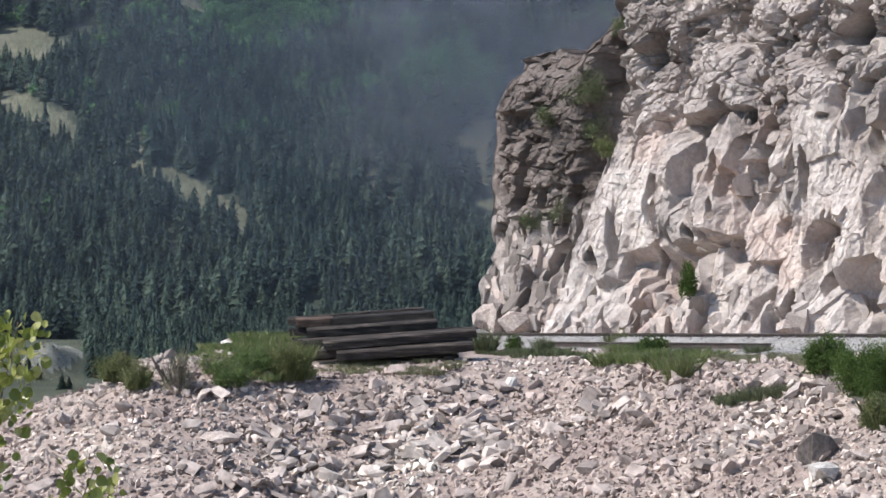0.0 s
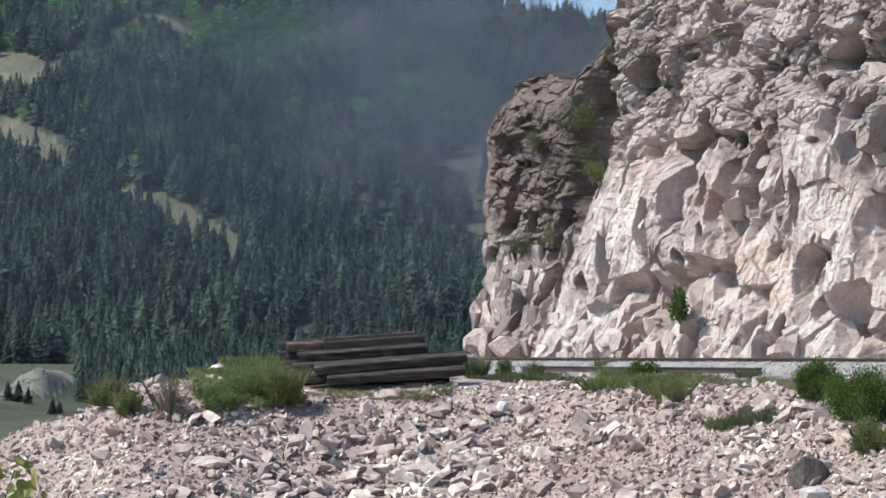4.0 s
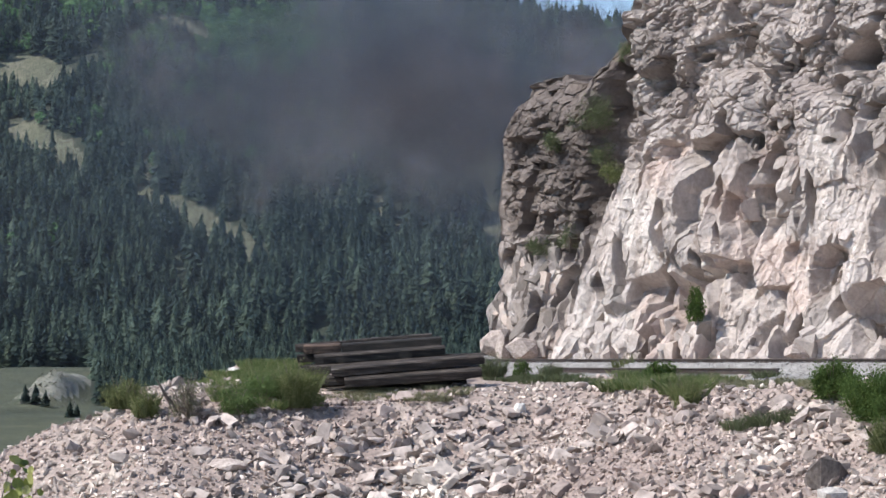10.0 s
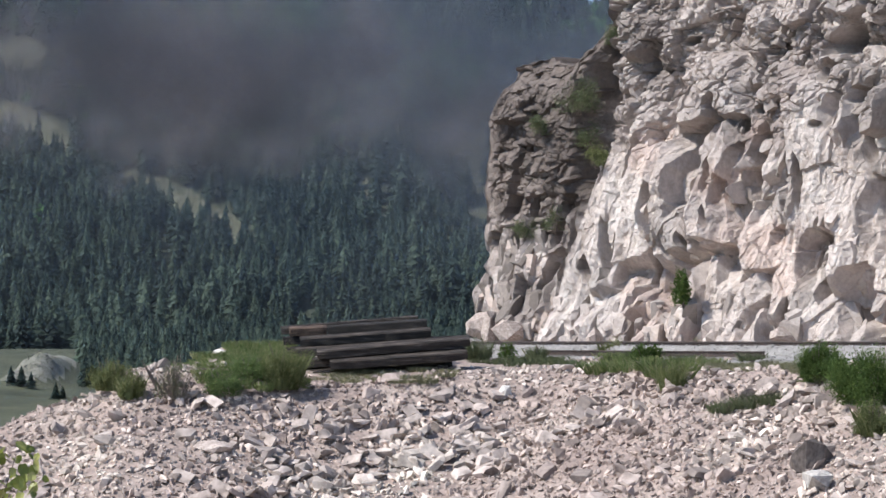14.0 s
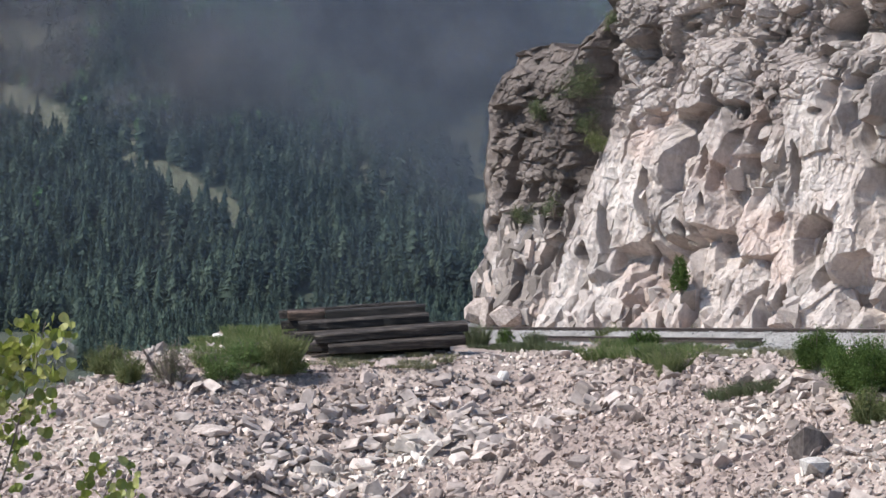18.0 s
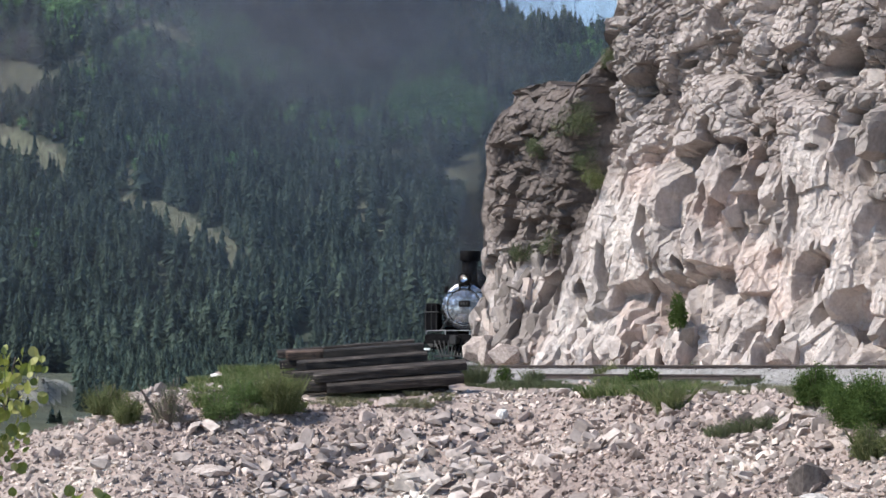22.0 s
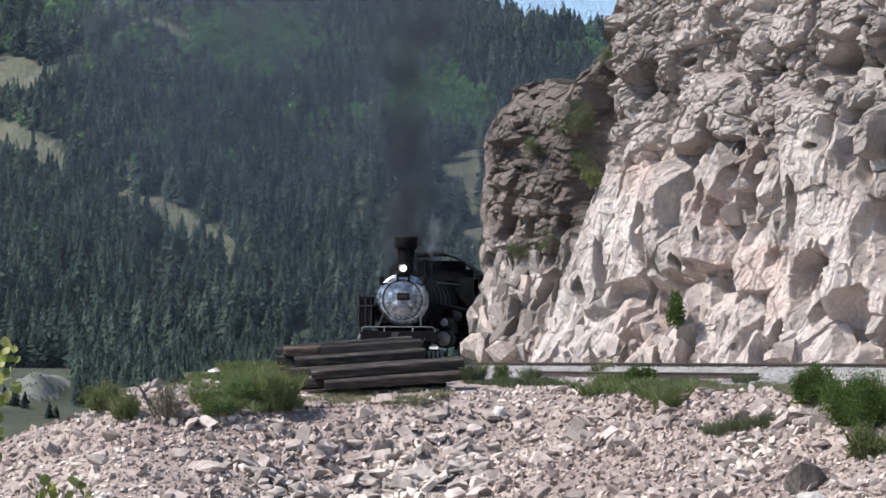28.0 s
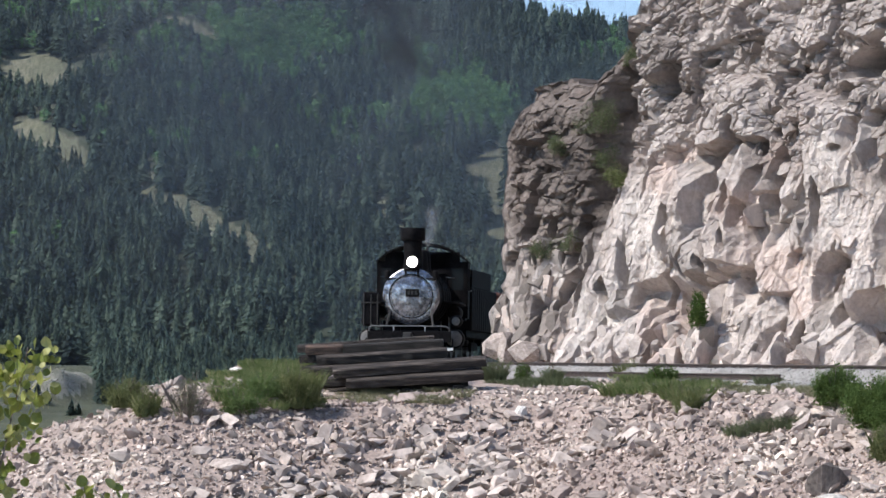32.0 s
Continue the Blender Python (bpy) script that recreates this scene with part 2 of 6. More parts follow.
def crest_z(x):
    """Height of the edge of the bench along its length: level, then falling away at its end."""
    return np.interp(x, [-16, -8.9, -8.25, -7.7, -7.1, -6.5, -5.9, -4.3, -3.4, -2.6, 0.5, 2.0, 6.0],
                     [-6.5, -1.8, -1.52, -1.27, -1.11, -0.88, -0.52, -0.42, -0.56, -0.84, -0.62, -0.52, -0.46]) + 0.10 * fbm(x * 0.5, x * 0 + 3, 3, 5)


def outside(x, y):
    """Metres beyond the edge of the bench (below 0: on it)."""
    edge = 57.6 + 0.5 * fbm(x * 0.35, x * 0 + 1, 3, 2) - 0.05 * np.maximum(0, -4.6 - x) ** 1.5
    beside = np.hypot(x - TRACK_CX, y - TRACK_CY) - TRACK_R - 3.3 - 0.4 * fbm(x * 0.5, y * 0.5, 2, 4)
    return np.minimum(edge - y, np.where(y < TRACK_CY, beside, 99))


def knoll(x, y):
    """A rocky hump on the valley floor."""
    return 10.0 * np.exp(-(np.abs((x + 161) / 11.0) ** 2.4 + ((y - 1185) / 62) ** 2)) * (1 + 0.55 * fbm(x / 5, y / 12, 4, 19))


def mountain(x, y):
    d = np.hypot(x, y)
    u = x / np.maximum(y, 1.0)
    u = np.clip(u, -0.6, 0.6)
    sky_v = 0.1187 - np.where(u < 0.0233, 0.27, 0.18) * (u - 0.0233)
    ridge = 684.0 / (0.42 - np.clip(sky_v, 0.05, 0.2))
    foot = 1600 + 60 * fbm(x / 260, y / 300, 2, 21)
    up = -12 + 0.42 * (np.minimum(d, ridge) - foot) - 0.25 * np.maximum(0, d - ridge)
    fold = 26 * fbm(x / 190, y / 420, 4, 31) * smooth(1650, 1900, d) * smooth(ridge, ridge - 260, d)
    return up + fold


def height(x, y):
    x, y = np.asarray(x, float), np.asarray(y, float)
    d = np.hypot(x, y)
    # the viewer's own bank, the gully, and the rubble slope up to the bench
    e = outside(x, y)
    top = crest_z(x)
    slope = top - 0.56 * np.maximum(0, e) + 0.05 * np.maximum(0, e) ** 1.2
    slope = slope + 0.10 * fbm(x * 0.9, y * 0.9, 4, 7) * smooth(-3, 1, e)
    bank = -1.35 - 0.5 * np.maximum(0, y - 7) - 0.4 * np.maximum(0, np.abs(x) - 9)
    slope = np.maximum(np.maximum(slope, bank), -11 + 0.6 * fbm(x * 0.1, y * 0.1, 3, 9))
    bench = top + (-0.29 - top) * smooth(-0.3, -4.2 + 2.6 * smooth(1, 4, x), e) * smooth(-6, -3.0, x)
    bench = bench + 0.05 * fbm(x * 0.8, y * 0.8, 3, 13) + 0.27 * np.exp(-(((x + 4.9) / 1.5) ** 2 + ((y - 61.6) / 1.5) ** 2)) + 0.20 * np.exp(-(((x + 3.55) / 0.85) ** 2 + ((y - 61.9) / 0.8) ** 2))
    drop = -np.maximum(0, -4.6 + 0.03 * (y - 60) - x) * 0.62
    behind = np.where(e < 0, np.maximum(bench + drop * smooth(0, -4, e), -45), slope)
    near = np.where(e < 0, behind, slope)
    grade = np.where(y > TRACK_CY, 0.0065 * (y - TRACK_CY), 0)
    near = near + grade
    # the valley and the mountain behind it
    valley = -36 + 24 * smooth(700, 1500, d) + 5 * fbm(x / 130, y / 130, 3, 17)
    far = np.maximum(valley + knoll(x, y), mountain(x, y))
    w = smooth(110, 420, d)
    z = near * (1 - w) + far * w
    z = np.where(y < 0, -1.35 - 0.02 * np.abs(y) * smooth(10, 200, d), z)
    side = smooth(0.7, 1.6, np.abs(np.arctan2(x, np.maximum(y, 1e-3)))) * (d > 60)
    return z * (1 - side) + side * np.minimum(z, -6)


ground_dirt = speckled("scree_dirt", [(0.25, (0.20, 0.150, 0.128)), (0.5, (0.285, 0.223, 0.192)), (0.75, (0.39, 0.325, 0.277))], 0.6, 0.95, fine=14, bumpy=0.04)
meadow = speckled("meadow_grass", [(0.3, (0.030, 0.037, 0.019)), (0.55, (0.052, 0.058, 0.029)), (0.75, (0.092, 0.088, 0.052))], 0.06, 0.95, fine=14, bumpy=0.2)
forest_floor = speckled("forest_floor", [(0.3, (0.022, 0.032, 0.018)), (0.55, (0.040, 0.048, 0.027)), (0.75, (0.085, 0.08, 0.052))], 0.012, 0.95, fine=25, bumpy=0.3)
clearing_mat = speckled("dry_clearing", [(0.3, (0.085, 0.09, 0.052)), (0.55, (0.125, 0.125, 0.078)), (0.75, (0.17, 0.16, 0.115))], 0.03, 0.95, fine=12, bumpy=0.2)
pale_rock = speckled("pale_rock", [(0.3, (0.10, 0.105, 0.075)), (0.7, (0.23, 0.222, 0.185))], 0.22, 0.95, bumpy=0.3)

knoll_mat = speckled("knoll_rock", [(0.3, (0.09, 0.085, 0.075)), (0.7, (0.21, 0.195, 0.175))], 0.3, 0.95, per="island", vary=0.5, bumpy=0.1)

# bare patches on the mountainside, fitted to the camera's view: view angles across and up (thousandths), half widths,
# tilt
CLEARINGS = [(-138, 69, 16, 6.6, -0.5), (-144, 94, 16, 7.5, -0.1), (-104, 51, 4.5, 8, -0.5), (-84, 41.5, 17, 6.0, -0.62), (-71, 35, 9, 5.4, -0.6),
             (-36, 50, 5, 4.6, -0.3), (-24, 48, 4, 6, -0.3), (-17, 40, 3.5, 5, -0.2), (12, 58, 9, 13, 0.3), (16, 42, 4.5, 11, 0), (-8, 68, 8, 4.0, 0.1), (-92, 110, 10, 4, -0.3)]


def bare(x, y, z):
    """How far inside a clearing, as the camera sees it, a place on the mountainside is (above 0: inside)."""
    u, v = 1000 * x / y, 1000 * (z - EYE[2]) / y
    inside = np.full(np.shape(u), -9.0)
    for cu, cv, a, b, tilt in CLEARINGS:
        du, dv = u - cu, v - cv - tilt * (u - cu)
        inside = np.maximum(inside, 1 - (du / a) ** 2 - (dv / b) ** 2)
    return inside + 0.5 * fbm(u / 4, v / 4, 2, 41)


def make_ground():
    fine = np.radians(np.arange(-13.5, 13.51, 0.115))
    rest = np.radians(np.concatenate([np.arange(14.5, 40, 2.0), np.arange(44, 317, 6.0), np.arange(320, 346, 2.0)]))
    ang = np.concatenate([fine, rest, [fine[0] + 2 * np.pi]])
    rad = np.concatenate([[-0.05], np.arange(1.0, 46, 1.5), np.arange(46, 62, 0.12), np.arange(62, 100, 0.8), np.geomspace(100, 1040, 38), np.arange(1050, 2950, 7.5), np.geomspace(2980, 4900, 8)])
    A, R = np.meshgrid(ang, rad, indexing="ij")
    X, Y = R * np.sin(A), R * np.cos(A)
    Z = height(X, Y)
    verts = np.stack([X, Y, Z], -1).reshape(-1, 3)
    faces = grid_faces(len(ang), len(rad))[:, ::-1]
    me = mesh_of("ground", verts, faces, ground_dirt, flat=False)
    for extra in (meadow, forest_floor, clearing_mat, pale_rock):
        me.materials.append(extra)
    mid = verts[faces].mean(1)
    d = np.hypot(mid[:, 0], mid[:, 1])
    kind = np.where(d < 105, 0, 1)
    on_mountain = (d > 1500) & (mid[:, 2] > -14) & (mid[:, 1] > 0)
    kind = np.where(on_mountain, 2, kind)
    safe_y = np.maximum(mid[:, 1], 10)
    kind = np.where(on_mountain & (bare(mid[:, 0], safe_y, mid[:, 2]) > 0), 3, kind)
    kind = np.where((kind == 1) & (d > 1080) & (mid[:, 0] > -0.124 * mid[:, 1]) & (mid[:, 0] < 0.3 * mid[:, 1]) & (mid[:, 1] > 0), 2, kind)
    kind = np.where(knoll(mid[:, 0], mid[:, 1]) > 1.8 + 2.8 * vnoise(mid[:, 0] / 3, mid[:, 1] / 3, 23), 4, kind)
    me.polygons.foreach_set("material_index", kind.astype(np.int32))
    tagged(new("ground", me), "rubble slope, green valley floor and steep wooded mountainside", "ground", kind="structure")


make_ground()


# ---- the forest ----
def conifer_shape(rng, layers=11, sides=6):
    """One spruce, a metre tall: separate drooping boughs, each a pair of ragged sprays, round a stem."""
    vs, fs = [], []
    for k in range(layers):
        z0 = 0.08 + 0.86 * k / layers
        r = 0.19 * (1 - (k / (layers + 0.2)) ** 1.15) + 0.012
        n = sides if k < layers - 2 else 4
        for i in range(n):
            a = 2 * math.pi * (i + rng.uniform(-0.4, 0.4)) / n + 2.4 * k
            q, w = r * rng.uniform(0.7, 1.25), rng.uniform(0.45, 0.85)
            top = z0 + rng.uniform(0.07, 0.15)
            base = len(vs)
            vs.append((0.1 * q * math.cos(a), 0.1 * q * math.sin(a), min(1.0, top)))
            for side in (-1, 1):
                b = a + side * w * rng.uniform(0.6, 1.1)
                vs.append((q * rng.uniform(0.75, 1.1) * math.cos(b), q * rng.uniform(0.75, 1.1) * math.sin(b), z0 + rng.uniform(-0.05, 0.05)))
            fs.append((base, base + 1, base + 2))
    return np.array(vs), np.array(fs)


def aspen_shape(rng, count=64):
    """One broadleaf crown, a metre tall: small sprays of leaves in an uneven egg."""
    vs, fs = [], []
    for k in range(count):
        d = np.array([rng.normal(), rng.normal(), rng.normal()])
        d = d / np.linalg.norm(d) * rng.uniform(0.45, 1.0) ** 0.5
        c = np.array([0.25 * d[0], 0.25 * d[1], 0.56 + 0.42 * d[2]])
        for _ in range(3):
            vs.append(tuple(c + 0.085 * np.array([rng.normal(), rng.normal(), 0.7 * rng.normal()])))
        fs.append((3 * k, 3 * k + 1, 3 * k + 2))
    return np.array(vs), np.array(fs)


def lump_shape(rng):
    """A heap of broken rock, about a metre across."""
    vs, fs = [], []
    for k in range(5):
        c = np.array([rng.uniform(-0.25, 0.25), rng.uniform(-0.25, 0.25), rng.uniform(-0.1, 0.25)])
        base = len(vs)
        for z, n in ((0.9, 3), (-0.6, 4)):
            for i in range(n):
                a = 2 * math.pi * i / n + rng.uniform(-0.4, 0.4)
                q = 0.2 * rng.uniform(0.7, 1.3)
                vs.append(tuple(c + np.array([q * math.cos(a), q * math.sin(a), 0.2 * z * rng.uniform(0.7, 1.2)])))
        fs += [(base, base + 1, base + 2)] + [(base + i, base + 3 + i, base + 3 + (i + 1) % 4) for i in range(3)] + [(base + i, base + 3 + (i + 1) % 4, base + (i + 1) % 3) for i in range(3)]
    return np.array(vs), np.array(fs)


def plant_all(name, shapes, where, sizes, girth, rng, mat, label, category):
    V, Fc, tones, n = [], [], [], 0
    for k, (vs, fs) in enumerate(shapes):
        pick = np.arange(len(where)) % len(shapes) == k
        p, s, g = where[pick], sizes[pick], girth[pick]
        a = rng.uniform(0, 2 * np.pi, len(p))
        x = vs[None, :, 0] * np.cos(a)[:, None] - vs[None, :, 1] * np.sin(a)[:, None]
        y = vs[None, :, 0] * np.sin(a)[:, None] + vs[None, :, 1] * np.cos(a)[:, None]
        z = np.broadcast_to(vs[None, :, 2], x.shape)
        w = np.stack([x * (s * g)[:, None], y * (s * g)[:, None], z * s[:, None]], -1) + p[:, None, :]
        f = fs[None] + (np.arange(len(p)) * len(vs))[:, None, None] + n
        V.append(w.reshape(-1, 3))
        Fc.append(f.reshape(-1, 3))
        n += len(p) * len(vs)
        tones.append(np.repeat(rng.uniform(0, 1, len(p)), len(vs)))
    me = mesh_of(name, np.concatenate(V), np.concatenate(Fc), mat)
    tone = me.attributes.new("tone", "FLOAT", "POINT")
    tone.data.foreach_set("value", np.concatenate(tones).astype(np.float32))
    return tagged(new(name, me), label, category, kind="stuff")


def make_forest():
    rng = np.random.default_rng(4)
    n = 26000
    d = rng.uniform(1150, 2660, n)
    u = rng.uniform(-0.185, 0.085, n)
    keep = (rng.uniform(0, 1, n) < d / 2660) & ((d > 1520) | (u > -0.1235 + 0.006 * vnoise(d / 30, d * 0, 3)))
    d, u = d[keep], u[keep]
    x, y = u * d, d * np.sqrt(1 - u * u)
    z = height(x, y)
    v = 1000 * (z - EYE[2]) / y
    ub = 1000 * x / y
    open_ground = bare(x, y, z) > -0.05 + 0.5 * rng.uniform(-1, 1, len(x)) ** 3
    sparse = fbm(x / 40, y / 90, 3, 51) < -0.46
    # broadleaf stands high on the slope
    stand = 0.5 * fbm(x / 60, y / 90, 3, 61) * smooth(40, 75, v) + 0.72 * np.exp(-(((ub + 66) / 26) ** 2 + ((v - 104) / 11) ** 2)) + 0.75 * np.exp(-(((ub + 126) / 20) ** 2 + ((v - 117) / 9) ** 2)) + 0.70 * np.exp(-(((ub - 6) / 20) ** 2 + ((v - 82) / 9) ** 2)) + 0.35 * np.exp(-(((ub + 148) / 12) ** 2 + ((v - 92) / 14) ** 2)) + 0.25 * np.exp(-(((ub + 140) / 16) ** 2 + ((v - 35) / 6) ** 2))
    leafy = stand + 0.15 * rng.uniform(-1, 1, len(x)) > 0.25
    ok = ~open_ground & ~sparse & ((mountain(x, y) > -22) | (ub > -124))
    tall = rng.uniform(13.0, 24.0, len(x)) * np.where(rng.uniform(0, 1, len(x)) < 0.08, 1.35, 1.0) * np.where(d < 1560, 0.6, 1.0) * (0.75 + 0.55 * vnoise(x / 50, y / 50, 71))
    where = np.stack([x, y, z - 0.4], -1)
    c = ok & ~leafy
    plant_all("conifer_forest", [conifer_shape(rng) for _ in range(8)], where[c], tall[c], rng.uniform(0.9, 1.5, c.sum()), rng, conifer_mat, "dense dark green conifer forest on the mountainside", "forest")
    c = ok & leafy
    plant_all("aspen_grove", [aspen_shape(rng) for _ in range(6)], where[c], tall[c] * 0.62, rng.uniform(1.0, 1.5, c.sum()), rng, aspen_mat, "bright green broadleaf groves among the conifers", "grove")
    # loose rock on the knoll
    kx, ky = rng.normal(-161, 6.5, 260), rng.uniform(1110, 1190, 260)
    kv, kf = lump_shape(rng)
    plant_all("knoll_rock", [(kv, kf)], np.stack([kx, ky, height(kx, ky)], -1), rng.uniform(0.35, 1.1, 260), rng.uniform(1.0, 1.8, 260), rng, knoll_mat, "pale broken rock strewn over a knoll in the valley", "rocks")
    # spruces that stand singly on the knoll in the valley
    spruce_v, spruce_f = conifer_shape(np.random.default_rng(8), 12, 9)
    for k, (ux, dd, hh) in enumerate([(-146.5, 1112, 7.6), (-143, 1110, 8.2), (-139.5, 1106, 7.0), (-131, 1040, 6.8), (-128.5, 1046, 5.0)]):
        px, py = ux * dd / 1000, dd
        spruce = thing("spruce", pose(px, py, float(height(px, py)) - 0.2, 0, 0, 50 * k), "lone dark green spruce beside the pale knoll", "tree", "spruces in the valley")
        me = mesh_of("crown", spruce_v * np.array([hh * 1.7, hh * 1.7, hh]), spruce_f, conifer_mat)
        part_mesh("crown", me, spruce)
        bm = bmesh.new()
        tube(bm, (0, 0, -0.3), (0, 0, hh * 0.7), 0.16, 0.05, 6)
        part("trunk", bm, twig_mat, spruce)


make_forest()

# ---- the cliff ----
CLIFF_A, CLIFF_T, CLIFF_N = np.array([1.3, 86.2]), np.array([0.65, -0.76]), np.array([-0.76, -0.65])


def cliff_base(s):
    """The foot of the cliff, s metres along it, and the way it faces."""
    s = np.asarray(s, float)
    back = np.minimum(s, 0)
    x = CLIFF_A[0] + CLIFF_T[0] * np.maximum(s, 0) - 0.45 * back
    y = CLIFF_A[1] + CLIFF_T[1] * np.maximum(s, 0) - 0.89 * back
    w = smooth(-0.8, 0.8, s)
    nx, ny = -0.89 * (1 - w) + CLIFF_N[0] * w, 0.45 * (1 - w) + CLIFF_N[1] * w
    k = np.hypot(nx, ny)
    return x, y, nx / k, ny / k


def cliff_top(s):
    s = np.asarray(s, float)
    t = np.interp(s, [-7, -1, -0.4, -0.2, -0.1, 0.0, 0.1, 0.25, 0.9, 2.2, 3.4, 4.2, 4.5, 4.8, 5.4, 9, 30],
                  [9, 1.0, 0.9, 1.6, 2.7, 3.7, 4.8, 7.4, 8.1, 8.4, 8.2, 8.7, 9.3, 12.0, 14.0, 15.5, 16])
    return t + 0.28 * fbm(s * 1.7, s * 0 + 5, 4, 81)


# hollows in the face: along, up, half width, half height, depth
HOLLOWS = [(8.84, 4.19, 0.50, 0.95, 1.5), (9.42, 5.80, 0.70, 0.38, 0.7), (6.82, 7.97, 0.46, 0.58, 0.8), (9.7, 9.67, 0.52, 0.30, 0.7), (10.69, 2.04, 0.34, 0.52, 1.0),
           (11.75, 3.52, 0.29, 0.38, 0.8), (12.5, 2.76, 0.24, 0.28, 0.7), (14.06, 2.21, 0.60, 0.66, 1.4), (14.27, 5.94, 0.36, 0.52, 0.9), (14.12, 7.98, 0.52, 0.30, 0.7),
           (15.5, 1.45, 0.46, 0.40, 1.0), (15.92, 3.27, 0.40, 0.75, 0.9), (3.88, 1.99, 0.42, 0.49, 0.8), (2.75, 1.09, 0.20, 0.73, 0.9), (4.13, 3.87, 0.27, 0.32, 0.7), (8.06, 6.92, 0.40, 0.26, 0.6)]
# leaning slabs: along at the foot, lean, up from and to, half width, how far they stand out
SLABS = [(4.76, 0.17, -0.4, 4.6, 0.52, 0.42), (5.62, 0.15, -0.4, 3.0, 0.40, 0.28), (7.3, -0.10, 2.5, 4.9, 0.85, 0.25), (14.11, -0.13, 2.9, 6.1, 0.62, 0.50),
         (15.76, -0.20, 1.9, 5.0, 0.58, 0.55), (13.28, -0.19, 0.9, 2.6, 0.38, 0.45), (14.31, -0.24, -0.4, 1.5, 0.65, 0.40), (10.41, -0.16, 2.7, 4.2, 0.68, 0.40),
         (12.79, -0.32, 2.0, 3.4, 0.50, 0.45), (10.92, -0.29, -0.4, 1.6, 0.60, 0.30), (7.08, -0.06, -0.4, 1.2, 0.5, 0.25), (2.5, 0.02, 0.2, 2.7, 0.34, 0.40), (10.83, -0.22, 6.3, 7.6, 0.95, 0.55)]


def joints(x, z, seed, size, turn, step, tilt, bias=(0.35, -0.12), crack=0.0, gone=0.0):
    """Rock parted along its joints: each block has its own stand and slope, and ends in a clean break."""
    c, s = math.cos(turn), math.sin(turn)
    px, pz = (c * x + s * z) / size[0], (c * z - s * x) / size[1]
    ci, cj, ox, oz, gap = cells(px, pz, seed, 0.95)
    h = hash3(ci, cj, seed + 5)
    stand = h - 0.5 - np.where(h < gone, 1.1, 0.0)
    gx, gz = hash3(ci, cj, seed + 6) - 0.5 + bias[0], hash3(ci, cj, seed + 7) - 0.5 + bias[1]
    return step * stand + tilt * (gx * ox + gz * oz) - crack * smooth(0.10, 0.0, gap)


def knobs(x, z, seed, size, rise):
    """Lumps of weathered rock: broken humps of unlike size, each with a lip below and a slope above."""
    px, pz = x / size[0], z / size[1]
    ci, cj, ox, oz, gap = cells(px, pz, seed, 0.95)
    h = [hash3(ci, cj, seed + k) for k in (5, 6, 7)]
    return rise * (h[0] - 0.5 + 0.9 * np.minimum(gap, 0.35) + (h[1] - 0.45) * ox + (h[2] - 0.62) * oz)


def cliff_zones(s, z):
    upper = smooth(5.2, 6.4, z + 1.6 * fbm(s * 0.45, z * 0.5, 3, 93) - 0.05 * s)
    column = smooth(4.9, 4.5, s + 0.25 * fbm(s, z, 2, 97)) * smooth(2.9, 3.4, z + 0.4 * fbm(s * 1.5, z, 2, 98))
    return upper * (1 - column), column


def rock_of(rng, s0, z0, w, h, lean, stand, pointed=0.0):
    """A block bounded by its joints: middle, half sizes, lean, stand, slope of its front, and the planes that cut its sides."""
    sides, turn = [], rng.uniform(0, 6.28)
    n = rng.choice((5, 6, 7, 8))
    for k in range(n):
        a = turn + 2 * math.pi * (k + rng.uniform(-0.32, 0.32)) / n
        sides.append((math.cos(a), math.sin(a), rng.uniform(0.72, 1.0), rng.choice((0.4, 1.2, 2.2, 3.5)) * rng.uniform(0.7, 1.3)))
    if pointed:
        for side in (-1, 1):
            sides.append((side * 0.8, 0.6 * pointed, rng.uniform(0.55, 0.8), rng.uniform(0.6, 2.0)))
    return s0, z0, w, h, lean, stand, rng.uniform(-0.10, 0.14), rng.uniform(-0.22, 0.06), sides, rng.uniform(0, 1)


